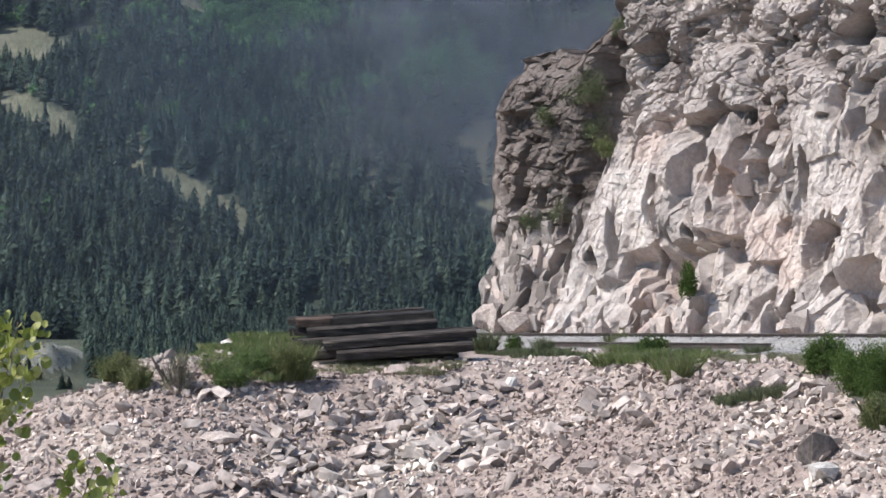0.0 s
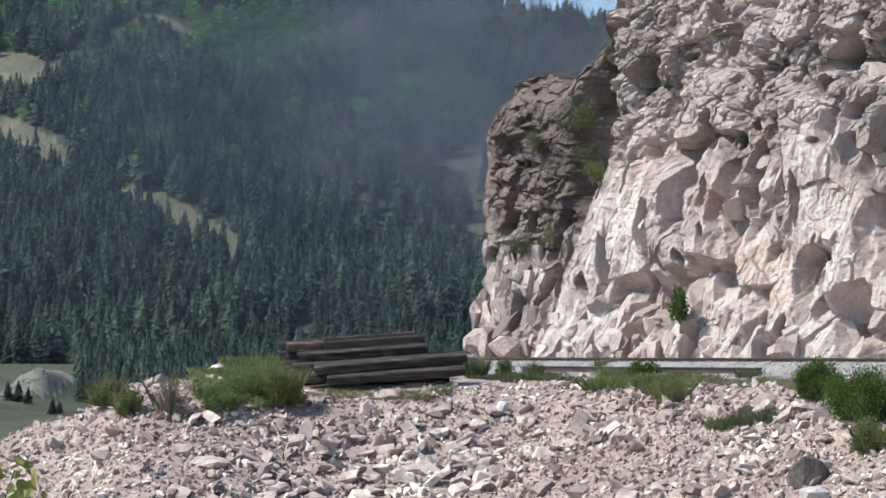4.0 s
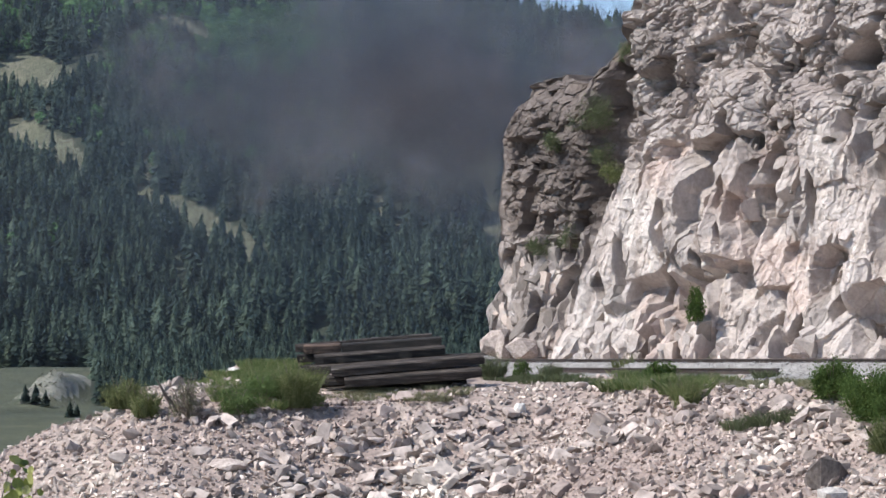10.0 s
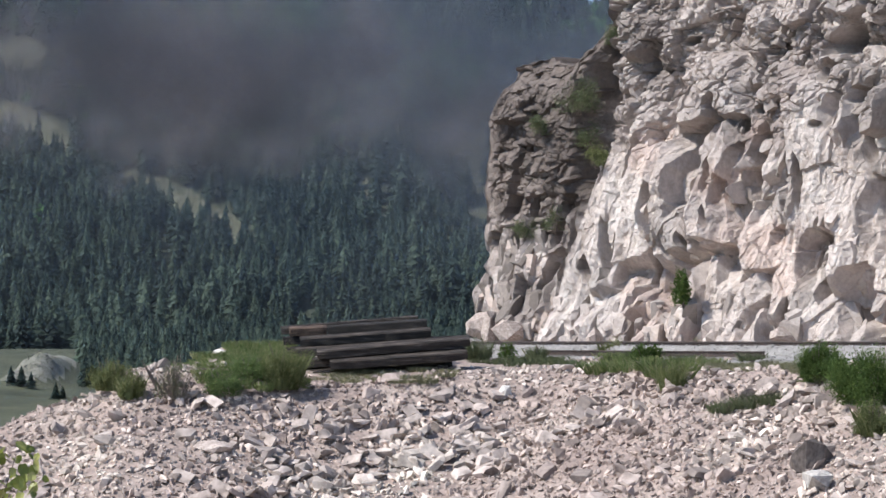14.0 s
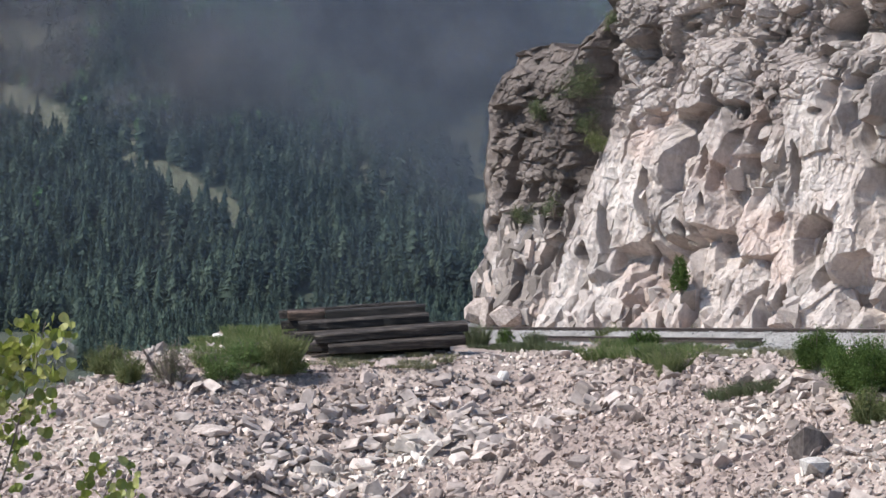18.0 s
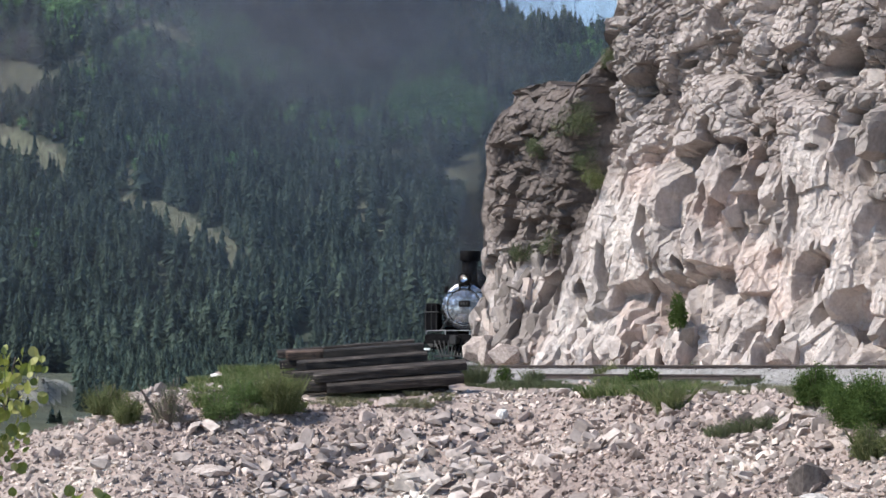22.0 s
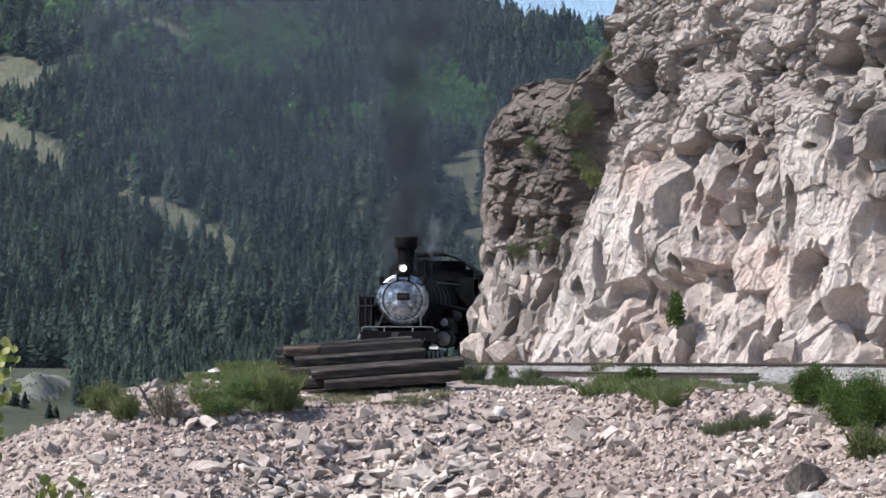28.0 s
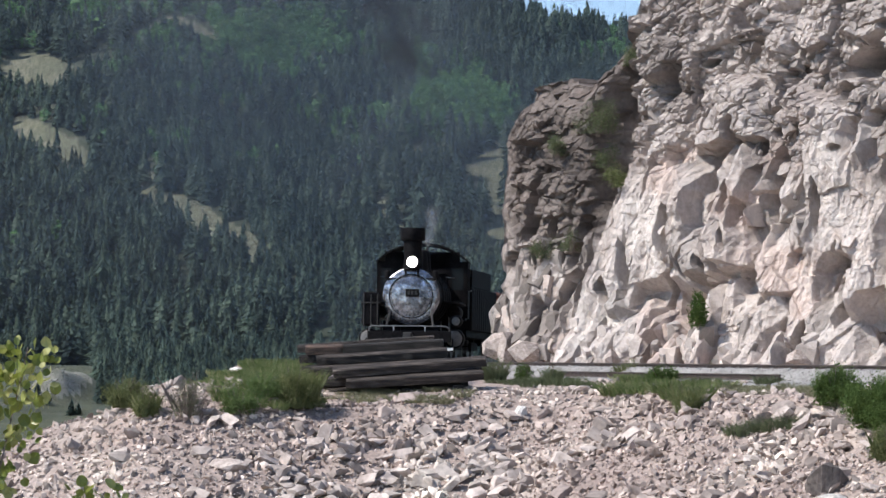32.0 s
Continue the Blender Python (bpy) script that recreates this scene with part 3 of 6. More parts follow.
def make_rocks():
    rng = random.Random(77)
    made = []
    # from, to along; from, to up; count; half size: middle, least, most; height to width; stand: least, most; how pointed
    for s0, s1, z0, z1, n, m, lo, hi, t0, t1, d0, d1, tip in [(4.3, 18.6, -0.3, 6.0, 120, 0.42, 0.2, 0.80, 1.5, 3.4, -0.3, 0.85, 0.9), (-0.1, 4.5, -0.3, 3.3, 60, 0.32, 0.15, 0.55, 1.2, 2.8, -0.2, 0.50, 0.8),
                                                              (4.8, 18.6, 4.8, 13.0, 130, 0.46, 0.2, 1.0, 0.7, 1.4, 0.0, 0.5, 0.3), (0.4, 4.6, 3.2, 8.4, 70, 0.42, 0.2, 0.8, 0.35, 0.8, 0.05, 0.3, 0.0)]:
        for _ in range(n):
            w = min(hi, max(lo, m * rng.lognormvariate(0, 0.45)))
            s, z = rng.uniform(s0, s1), rng.uniform(z0, z1)
            made.append(rock_of(rng, s, z, w, 0.7 * w * rng.uniform(t0, t1), rng.choice((0.22, 0.10, -0.15, -0.3)), rng.uniform(d0, d1), tip * rng.choice((0, 1, 1))))
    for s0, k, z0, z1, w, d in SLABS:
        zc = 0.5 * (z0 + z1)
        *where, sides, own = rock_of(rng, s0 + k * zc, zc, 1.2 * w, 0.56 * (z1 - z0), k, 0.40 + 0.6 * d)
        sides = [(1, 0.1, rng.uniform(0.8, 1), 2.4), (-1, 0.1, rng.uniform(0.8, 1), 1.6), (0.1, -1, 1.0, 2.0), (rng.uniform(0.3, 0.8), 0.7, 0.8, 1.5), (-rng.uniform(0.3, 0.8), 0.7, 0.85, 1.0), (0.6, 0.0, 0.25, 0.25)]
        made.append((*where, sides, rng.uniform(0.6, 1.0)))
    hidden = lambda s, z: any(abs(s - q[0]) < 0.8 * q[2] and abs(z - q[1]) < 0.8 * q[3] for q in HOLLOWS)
    return [r for r in made if not hidden(r[0], r[1])]


ROCKS = make_rocks()
_cleft = random.Random(19)
CLEFTS = [(_cleft.uniform(0.8, 18), _cleft.uniform(0.2, 5.6), _cleft.uniform(0.09, 0.24), _cleft.uniform(0.3, 0.95), _cleft.choice((0.2, 0.1, -0.15, -0.3)), _cleft.uniform(0.45, 1.0)) for _ in range(46)]
CLEFTS += [(_cleft.uniform(5, 18), _cleft.uniform(5.5, 11.5), _cleft.uniform(0.12, 0.32), _cleft.uniform(0.12, 0.4), _cleft.uniform(-0.6, 0.6), _cleft.uniform(0.3, 0.7)) for _ in range(32)]


def cliff_shape(s, z):
    """How far the rock stands out from the upright sheet over its foot, and a tone of its own for each block."""
    s, z = np.asarray(s, float), np.asarray(z, float)
    wx = s + 0.16 * fbm(s * 0.8, z * 0.6, 3, 91) + 0.035 * fbm(s * 5, z * 4, 2, 95)
    wz = z + 0.16 * fbm(s * 0.7 + 9, z * 0.8, 3, 92) + 0.035 * fbm(s * 4, z * 5, 2, 96)
    upper, column = cliff_zones(s, z)
    lower = (1 - upper) * (1 - column)
    big = joints(wx, wz, 101, (2.6, 3.2), -0.2, 0.40, 0.45, (0.05, -0.1)) * (1 - 0.6 * column)
    sheet = -0.06 * z - 0.004 * z * z * (z > 0) + 0.40 * fbm(s * 0.33, z * 0.3, 3, 142) + 0.6 * big
    mid = joints(wx, wz, 111, (0.9, 2.1), -0.15, 0.62, 0.62, (0.08, -0.05), 0.10, 0.24) * lower
    mid2 = joints(wx, wz, 115, (0.55, 1.2), 0.12, 0.18, 0.32, (0.05, -0.05), 0.05, 0.08) * lower
    rough = upper * (knobs(wx, wz, 151, (2.1, 1.6), 0.46) + knobs(wx + 0.3 * wz, wz, 157, (0.95, 0.8), 0.28) + joints(wx, wz, 167, (1.2, 1.0), 0.3, 0.2, 0.3, (0, 0), 0.05, 0.14))
    beds = column * (knobs(wx, wz, 131, (1.1, 0.60), 0.17) + joints(wx, wz, 137, (0.9, 1.7), 0.08, 0.26, 0.35, (0, 0), 0.06))
    sink = np.zeros(s.shape)
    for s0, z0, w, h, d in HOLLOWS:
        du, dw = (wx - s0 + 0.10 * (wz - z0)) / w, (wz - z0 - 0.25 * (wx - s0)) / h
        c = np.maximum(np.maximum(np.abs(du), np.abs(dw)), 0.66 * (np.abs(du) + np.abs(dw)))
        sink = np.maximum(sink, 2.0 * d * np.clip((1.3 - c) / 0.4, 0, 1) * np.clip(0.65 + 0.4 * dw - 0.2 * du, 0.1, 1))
    out = sheet + 0.4 * big + mid + mid2 + rough + beds - 0.62 * lower - 0.12 * upper - sink
    tone = 0.5 + 0.5 * joints(wx, wz, 111, (0.9, 2.1), -0.15, 1.0, 0.0) * lower
    for s0, z0, w, h, lean, stand, gs, gz, sides, own in ROCKS:
        near = np.nonzero((np.abs(wx - s0) < 1.5 * w + 0.4 * h) & (np.abs(wz - z0) < 1.5 * h))
        if not near[0].size:
            continue
        dw = (wz[near] - z0) / h
        du = (wx[near] - s0 - lean * (wz[near] - z0)) / w
        f = stand + gs * du + gz * dw
        for c, k, r, steep in sides:
            f = np.minimum(f, stand + steep * (r - c * du - k * dw))
        f = f + sheet[near] - 0.25 * sink[near]
        proud = f > out[near]
        out[near] = np.where(proud, f, out[near])
        tone[near] = np.where(proud, own, tone[near])
    small = joints(wx, wz, 121, (0.40, 0.62), -0.35, 0.04, 0.10, (0.05, 0.0)) * (1 - 0.35 * lower) + upper * (knobs(wx - 0.3 * wz, wz, 163, (0.42, 0.36), 0.14) + knobs(wx, wz, 169, (0.2, 0.17), 0.06)) + column * knobs(wx, wz, 135, (0.42, 0.26), 0.09)
    fine = joints(wx, wz, 127, (0.16, 0.20), -0.4, 0.025, 0.06, (0, 0)) * (1 - 0.25 * lower)
    grit = 0.09 * fbm(s * 3, z * 2.2, 4, 141) + 0.03 * fbm(s * 11, z * 9, 3, 144) + 0.16 * fbm((wx - 0.17 * wz) * 3.4, wz * 0.35, 3, 145) * lower
    seams = joints(wx, wz, 175, (0.8, 0.7), 0.4, 0.0, 0.0, (0, 0), 0.12) * upper
    for s0, z0, w, h, lean, d in CLEFTS:
        near = np.nonzero((np.abs(wx - s0) < w + abs(lean) * h) & (np.abs(wz - z0) < h))
        c = np.abs(wx[near] - s0 - lean * (wz[near] - z0)) / w + (np.abs(wz[near] - z0) / h) ** 3
        out[near] -= d * np.clip((1 - c) / 0.35, 0, 1)
    out = out + small + fine + grit + seams
    out = out + 0.15 * column - 0.8 * smooth(0.6, 0.15, np.abs(s - 4.7)) * smooth(3.8, 5.0, z)
    apron = 0.45 * smooth(0.3, 1.6, s) * smooth(1.3, 0.0, z) * (1 + fbm(s * 2, z, 2, 143))
    out = out + apron + 0.2 * smooth(2.2, 0.5, s) * smooth(5.0, 3.6, z)
    # the corner keeps close to its foot
    room = -0.05 + 0.22 * fbm(s * 1.5, z * 2.2, 3, 147) + 0.4 * np.clip(s, 0, 4) - 0.30 * smooth(1.4, 2.6, z) + 3 * smooth(4.0, 5.0, s)
    return np.where(out > room, room + 0.15 * (out - room), out), tone


def cliff_out(s, z):
    return cliff_shape(s, z)[0]


def cliff_kind(Sf, Zf):
    """Kinds of rock: pale fresh faces, brown weathered column, rosy stain."""
    wob = 0.35 * fbm(Sf * 1.3, Zf * 1.3, 3, 161)
    pale = np.zeros(Sf.shape)
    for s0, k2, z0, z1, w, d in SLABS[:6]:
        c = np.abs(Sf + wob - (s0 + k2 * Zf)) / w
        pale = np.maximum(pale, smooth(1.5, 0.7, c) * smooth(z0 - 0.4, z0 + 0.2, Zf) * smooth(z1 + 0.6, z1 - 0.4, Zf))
    pale = np.maximum(pale, 0.35 * smooth(5.6, 3.6, Zf + 2 * wob) * smooth(4.0, 5.5, Sf))
    brown = smooth(5.2, 4.3, Sf + wob) * smooth(2.9, 4.0, Zf + wob)
    brown = np.maximum(brown, 0.65 * smooth(4.8, 3.8, Sf + wob) * smooth(0.42, 0.62, vnoise(Sf * 1.4, Zf * 0.9, 165)))
    rosy = 0.55 * smooth(0.12, 0.5, fbm(Sf * 0.7, Zf * 0.7, 3, 171)) * smooth(6.8, 5.5, Zf) + 0.6 * smooth(1.3, 0.4, np.abs(Sf - 8.2)) * smooth(2.4, 1.2, Zf)
    return pale, brown, rosy


def make_cliff():
    ns, nz, nc = 930, 540, 30
    s = np.concatenate([np.linspace(-6, -0.8, 30, endpoint=False), np.linspace(-0.8, 18.6, 860, endpoint=False), np.linspace(18.6, 25, 40)])
    top = cliff_top(s)
    f = np.linspace(0, 1, nz)
    Z = -0.9 + (top[:, None] + 0.9) * f[None, :]
    S = np.repeat(s[:, None], nz, 1)
    out, own = cliff_shape(S, Z)
    out = np.where(S < 0.6, out * smooth(-2.5, 0.6, S), out)
    rim = smooth(1.5, 0.0, top[:, None] - Z)
    out = out * (1 - 0.5 * rim) - 0.8 * rim ** 2
    bx, by, nx, ny = cliff_base(S)
    X, Y = bx + nx * out, by + ny * out
    # the rough crown runs back from the rim into the hill
    k = np.linspace(0, 1, nc + 1)[1:][None, :] ** 1.6
    CX = X[:, -1:] + k * 26 * 0.45
    CY = Y[:, -1:] + k * 26 * 0.89
    CZ = Z[:, -1:] + k * 1.5 + 0.5 * fbm(CX * 0.6, CY * 0.6, 4, 151) * smooth(0, 0.15, k)
    X, Y, Z2 = np.concatenate([X, CX], 1), np.concatenate([Y, CY], 1), np.concatenate([Z, CZ], 1)
    verts = np.stack([X, Y, Z2], -1).reshape(-1, 3)
    me = mesh_of("cliff", verts, grid_faces(ns, nz + nc), cliff_mat)
    Sf, Zf = np.repeat(s[:, None], nz + nc, 1), Z2
    pale, brown, rosy = cliff_kind(Sf, Zf)
    col = np.stack([np.clip(pale, 0, 1), np.clip(brown, 0, 1), np.clip(rosy, 0, 1), np.ones(Sf.shape)], -1)
    tone = np.concatenate([own, np.repeat(own[:, -1:], nc, 1)], 1) + 0.35 * fbm(Sf * 0.5, Zf * 0.5, 3, 173)
    shade = me.attributes.new("tone", "FLOAT", "POINT")
    shade.data.foreach_set("value", np.clip(tone, 0, 1).astype(np.float32).ravel())
    at = me.color_attributes.new("rock_kind", "FLOAT_COLOR", "POINT")
    at.data.foreach_set("color", col.astype(np.float32).ravel())
    return tagged(new("cliff", me), "craggy grey and pale pinkish volcanic rock cliff with dark hollows", "cliff", kind="structure")


def make_cliff_mat():
    m, n, l, b = material("cliff_rock", 0.92)
    co = n.new("ShaderNodeNewGeometry").outputs["Position"]
    big = noise_node(n, l, co, 0.5, 6, 0.6)
    fine = noise_node(n, l, co, 7.0, 6, 0.7)
    streak = noise_node(n, l, co, 2.2, 5, 0.6, (1, 1, 0.18))
    r = ramp(n, [(0.3, (0.28, 0.234, 0.21)), (0.5, (0.42, 0.363, 0.327)), (0.7, (0.55, 0.488, 0.442))])
    l.new(big.outputs[0], r.inputs[0])
    pale = ramp(n, [(0.3, (0.37, 0.315, 0.28)), (0.55, (0.52, 0.46, 0.416)), (0.75, (0.66, 0.61, 0.558))])
    l.new(streak.outputs[0], pale.inputs[0])
    at = n.new("ShaderNodeAttribute")
    at.attribute_name = "rock_kind"
    sep = n.new("ShaderNodeSeparateColor")
    l.new(at.outputs["Color"], sep.inputs[0])
    col = mix(n, l, sep.outputs[0], r.outputs[0], pale.outputs[0])
    rosy = mix(n, l, 0.6, col, (0.52, 0.36, 0.29))
    col = mix(n, l, sep.outputs[2], col, rosy)
    brown = ramp(n, [(0.35, (0.115, 0.092, 0.080)), (0.65, (0.23, 0.188, 0.162))])
    l.new(big.outputs[0], brown.inputs[0])
    col = mix(n, l, sep.outputs[1], col, brown.outputs[0])
    dark = ramp(n, [(0.60, (1, 1, 1)), (0.74, (0.45, 0.43, 0.42))])
    l.new(streak.outputs[0], dark.inputs[0])
    col = mix(n, l, 0.5, col, dark.outputs[0], "MULTIPLY")
    own = n.new("ShaderNodeAttribute")
    own.attribute_name = "tone"
    block = ramp(n, [(0.0, (0.58, 0.57, 0.56)), (0.5, (0.92, 0.92, 0.92)), (1.0, (1.12, 1.11, 1.10))])
    l.new(own.outputs["Fac"], block.inputs[0])
    col = mix(n, l, 1.0, col, block.outputs[0], "MULTIPLY")
    stain = noise_node(n, l, co, 0.8, 5, 0.65, (1, 1, 0.6))
    varnish = ramp(n, [(0.54, (1, 1, 1)), (0.62, (0.78, 0.75, 0.73)), (0.70, (0.40, 0.38, 0.37))])
    l.new(stain.outputs[0], varnish.inputs[0])
    col = mix(n, l, 0.8, col, varnish.outputs[0], "MULTIPLY")
    col = mix(n, l, 0.5, col, fine.outputs[0], "OVERLAY")
    l.new(col, b.inputs["Base Color"])
    bump(n, l, b, fine.outputs[0], 0.9, 0.09)
    return m


cliff_mat = make_cliff_mat()
cliff = make_cliff()

# ---- the track ----
def sweep(profile, th0, th1, steps, off=0.0, lift=0.0):
    """A bmesh of a cross-section (sideways, up) drawn along the curve; sideways counts outwards, towards the viewer."""
    bm = bmesh.new()
    rings = []
    for th in np.linspace(th0, th1, steps):
        x, y, z = track_point(th)
        a2 = th if th > 0 else th * TRACK_R / 82.0
        ox, oy = -math.cos(a2), -math.sin(a2)
        rings.append([bm.verts.new((x + ox * (a + off), y + oy * (a + off), float(z) + b + lift)) for a, b in profile])
    n = len(profile)
    for p, q in zip(rings, rings[1:]):
        for i in range(n):
            j = (i + 1) % n
            bm.faces.new((p[i], q[i], q[j], p[j]))
    bm.faces.new(rings[0])
    bm.faces.new(rings[-1][::-1])
    bmesh.ops.recalc_face_normals(bm, faces=bm.faces)
    return bm


RAIL = [(-0.055, -0.13), (0.055, -0.13), (0.055, -0.118), (0.01, -0.105), (0.01, -0.035), (0.032, -0.028), (0.032, -0.004), (0.026, 0), (-0.026, 0), (-0.032, -0.004), (-0.032, -0.028), (-0.01, -0.035), (-0.01, -0.105), (-0.055, -0.118)]
TH0, TH1 = -1.25, 0.95


def make_track():
    track = tagged(new("railway_track"), "narrow gauge railway track with rusty rails on pale ballast", "track", kind="structure")
    for side in (-0.477, 0.477):
        part("rail", sweep(RAIL, TH0, TH1, 150, side), rail_steel, track, "rusty brown steel rail")
    bed = [(-2.3, -0.75), (2.3, -0.75), (2.1, -0.40), (1.43, -0.30), (1.05, -0.085), (-1.2, -0.075), (-1.8, -0.14), (-2.3, -0.5)]
    part("ballast_bed", sweep(bed, TH0, TH1, 150), ballast_mat, track, "bed of pale grey crushed stone")
    bm = bmesh.new()
    box(bm, -1.05, 1.05, -0.11, 0.11, -0.30, -0.132, 0.012)
    tie = bpy.data.meshes.new("tie")
    bm.to_mesh(tie)
    bm.free()
    tie.materials.append(tie_wood)
    rng = random.Random(3)
    for k in range(int((TH1 - TH0) * TRACK_R / 0.56)):
        th = TH0 + 0.56 * k / TRACK_R
        x, y, z = track_point(th)
        t = new("tie", tie)
        t.parent = track
        t.matrix_basis = pose(x, y, float(z) + rng.uniform(-0.012, 0.004), 0, 0, math.degrees(th if th > 0 else th * TRACK_R / 82.0) + rng.uniform(-1.2, 1.2))
    # a worn rail left lying beside the track
    old = sweep([(a, b * 0.9) for a, b in RAIL], 0.392, 0.527, 24, 1.43, -0.185)
    tagged(part("spare_rail", old, rail_steel), "rusty spare rail lying on the ballast beside the track", "rail")


make_track()

# ---- the stack of timbers ----
def timber_mesh(k, length):
    rng = random.Random(50 + k)
    bm = bmesh.new()
    n, w, h = 15, 0.118, 0.094
    rings = []
    for i in range(n):
        x = length * (i / (n - 1) - 0.5)
        ring = []
        for a, b in ((-1, -0.86), (-0.88, -1), (0.88, -1), (1, -0.86), (1, 0.74), (0.74, 1), (0.1, 0.97), (-0.74, 1), (-1, 0.74)):
            wear = 1 - rng.uniform(0, 0.09) - (rng.uniform(0.02, 0.12) if i in (0, n - 1) else 0)
            ring.append(bm.verts.new((x + (rng.uniform(-0.012, 0.012) if i in (0, n - 1) else 0), a * w * wear, b * h * wear)))
        rings.append(ring)
    m = len(rings[0])
    for p, q in zip(rings, rings[1:]):
        for i in range(m):
            j = (i + 1) % m
            bm.faces.new((p[i], p[j], q[j], q[i]))
    bm.faces.new(rings[0][::-1])
    bm.faces.new(rings[-1])
    bmesh.ops.recalc_face_normals(bm, faces=bm.faces)
    return bm


def make_stack():
    rng = random.Random(9)
    # x of the left end, y, height of the middle at its left end, length, further tilt, roll that shows the top to the
    # camera
    beams = [(-2.95, 60.75, -0.50, 3.0, 0, 0), (-2.55, 60.15, -0.46, 2.95, 0, 6), (-2.13, 59.56, -0.265, 2.84, -0.5, 17), (-2.62, 59.86, -0.235, 3.3, 0, 14),
             (-2.40, 59.66, -0.045, 3.17, -1.0, 19), (-2.75, 60.20, -0.24, 2.9, 0, 5), (-2.95, 60.50, -0.25, 2.9, 0, 0), (-3.00, 60.80, -0.25, 2.9, 0, 0),
             (-2.86, 60.24, -0.02, 2.75, 0.4, 10), (-3.05, 60.56, -0.01, 2.8, 0, 0), (-3.10, 60.86, 0.00, 2.8, 0, 0),
             (-2.78, 60.36, 0.205, 2.74, -0.3, 14), (-3.16, 60.68, 0.22, 2.6, 0, 4),
             (-2.22, 60.60, 0.445, 2.1, 0.3, 9), (-3.02, 60.62, 0.42, 0.78, 1.2, 12), (-3.22, 60.92, 0.44, 2.9, 0, 0)]
    for k, (x, y, z, length, more, roll) in enumerate(beams):
        tilt = -4.2 + more + rng.uniform(-0.5, 0.5)
        m = pose(x, y, z - 0.12, 0, tilt, rng.uniform(-1.8, 1.8)) @ pose(length / 2, 0, 0, roll + rng.uniform(-2, 2))
        ob = part("timber", timber_mesh(k, length), brown_wood if length < 1 else old_wood)
        ob.matrix_basis = m
        tagged(ob, "short split end of a rusty brown timber" if length < 1 else "weathered dark brown railway timber in a rough stack", "timber", "stacked railway timbers")
    # bearers under the stack
    for bx in (-2.0, -0.9, 0.2):
        bm = bmesh.new()
        box(bm, bx - 0.11, bx + 0.11, 59.5, 60.9, -1.1, -0.575 + 0.073 * (bx + 2.2), 0.02)
        tagged(part("bearer", bm, old_wood), "short dark timber bearer under the stack", "timber", "bearers under the stack")


make_stack()


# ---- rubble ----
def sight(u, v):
    """Fits a place to the camera's view: where its sight line, angled across and up in thousandths, first meets the
    land.
    """
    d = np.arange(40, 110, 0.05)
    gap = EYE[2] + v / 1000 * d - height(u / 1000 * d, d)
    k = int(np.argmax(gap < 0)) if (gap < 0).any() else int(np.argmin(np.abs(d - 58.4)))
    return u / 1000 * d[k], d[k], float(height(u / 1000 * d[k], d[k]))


def rock_mesh(seed, mat, points=14, flat=(1, 0.8, 0.62)):
    """An angular broken stone, about a metre across."""
    rng = random.Random(seed)
    bm = bmesh.new()
    for _ in range(points):
        v = Vector((rng.gauss(0, 1), rng.gauss(0, 1), rng.gauss(0, 1))).normalized()
        k = 0.5 * rng.uniform(0.80, 1.12)
        bm.verts.new((v.x * k * flat[0], v.y * k * flat[1], v.z * k * flat[2]))
    r = bmesh.ops.convex_hull(bm, input=bm.verts)
    bmesh.ops.delete(bm, geom=[g for g in r["geom_interior"] if isinstance(g, bmesh.types.BMVert)], context="VERTS")
    me = bpy.data.meshes.new("stone")
    bm.to_mesh(me)
    bm.free()
    me.materials.append(mat)
    return me


def block_mesh(seed, mat, jut=0.22, taper=0.0):
    """A joint-bounded block of rock, about a metre across: a box with its corners broken off, drawn in towards its top."""
    rng = random.Random(seed)
    bm = bmesh.new()
    slide = rng.uniform(-0.25, 0.25) * taper
    for sx in (-0.5, 0.5):
        for sy in (-0.5, 0.5):
            for sz in (-0.5, 0.5):
                c = Vector((sx * rng.uniform(0.7, 1.05), sy * rng.uniform(0.7, 1.05), sz * rng.uniform(0.75, 1.05)))
                for axis in rng.sample(range(3), 2):
                    q = c.copy()
                    q[axis] *= 1 - rng.uniform(0.1, 2 * jut)
                    k = 1 - taper * (q.z + 0.5) * rng.uniform(0.8, 1.1)
                    bm.verts.new((q.x * k + slide * (q.z + 0.5), q.y * (0.4 + 0.6 * k), q.z))
    r = bmesh.ops.convex_hull(bm, input=bm.verts)
    bmesh.ops.delete(bm, geom=[g for g in r["geom_interior"] if isinstance(g, bmesh.types.BMVert)], context="VERTS")
    me = bpy.data.meshes.new("rock_block")
    bm.to_mesh(me)
    bm.free()
    me.materials.append(mat)
    return me


def arrays_of(me):
    v = np.zeros(len(me.vertices) * 3)
    me.vertices.foreach_get("co", v)
    me.calc_loop_triangles()
    f = np.zeros(len(me.loop_triangles) * 3, np.int32)
    me.loop_triangles.foreach_get("vertices", f)
    return v.reshape(-1, 3), f.reshape(-1, 3)


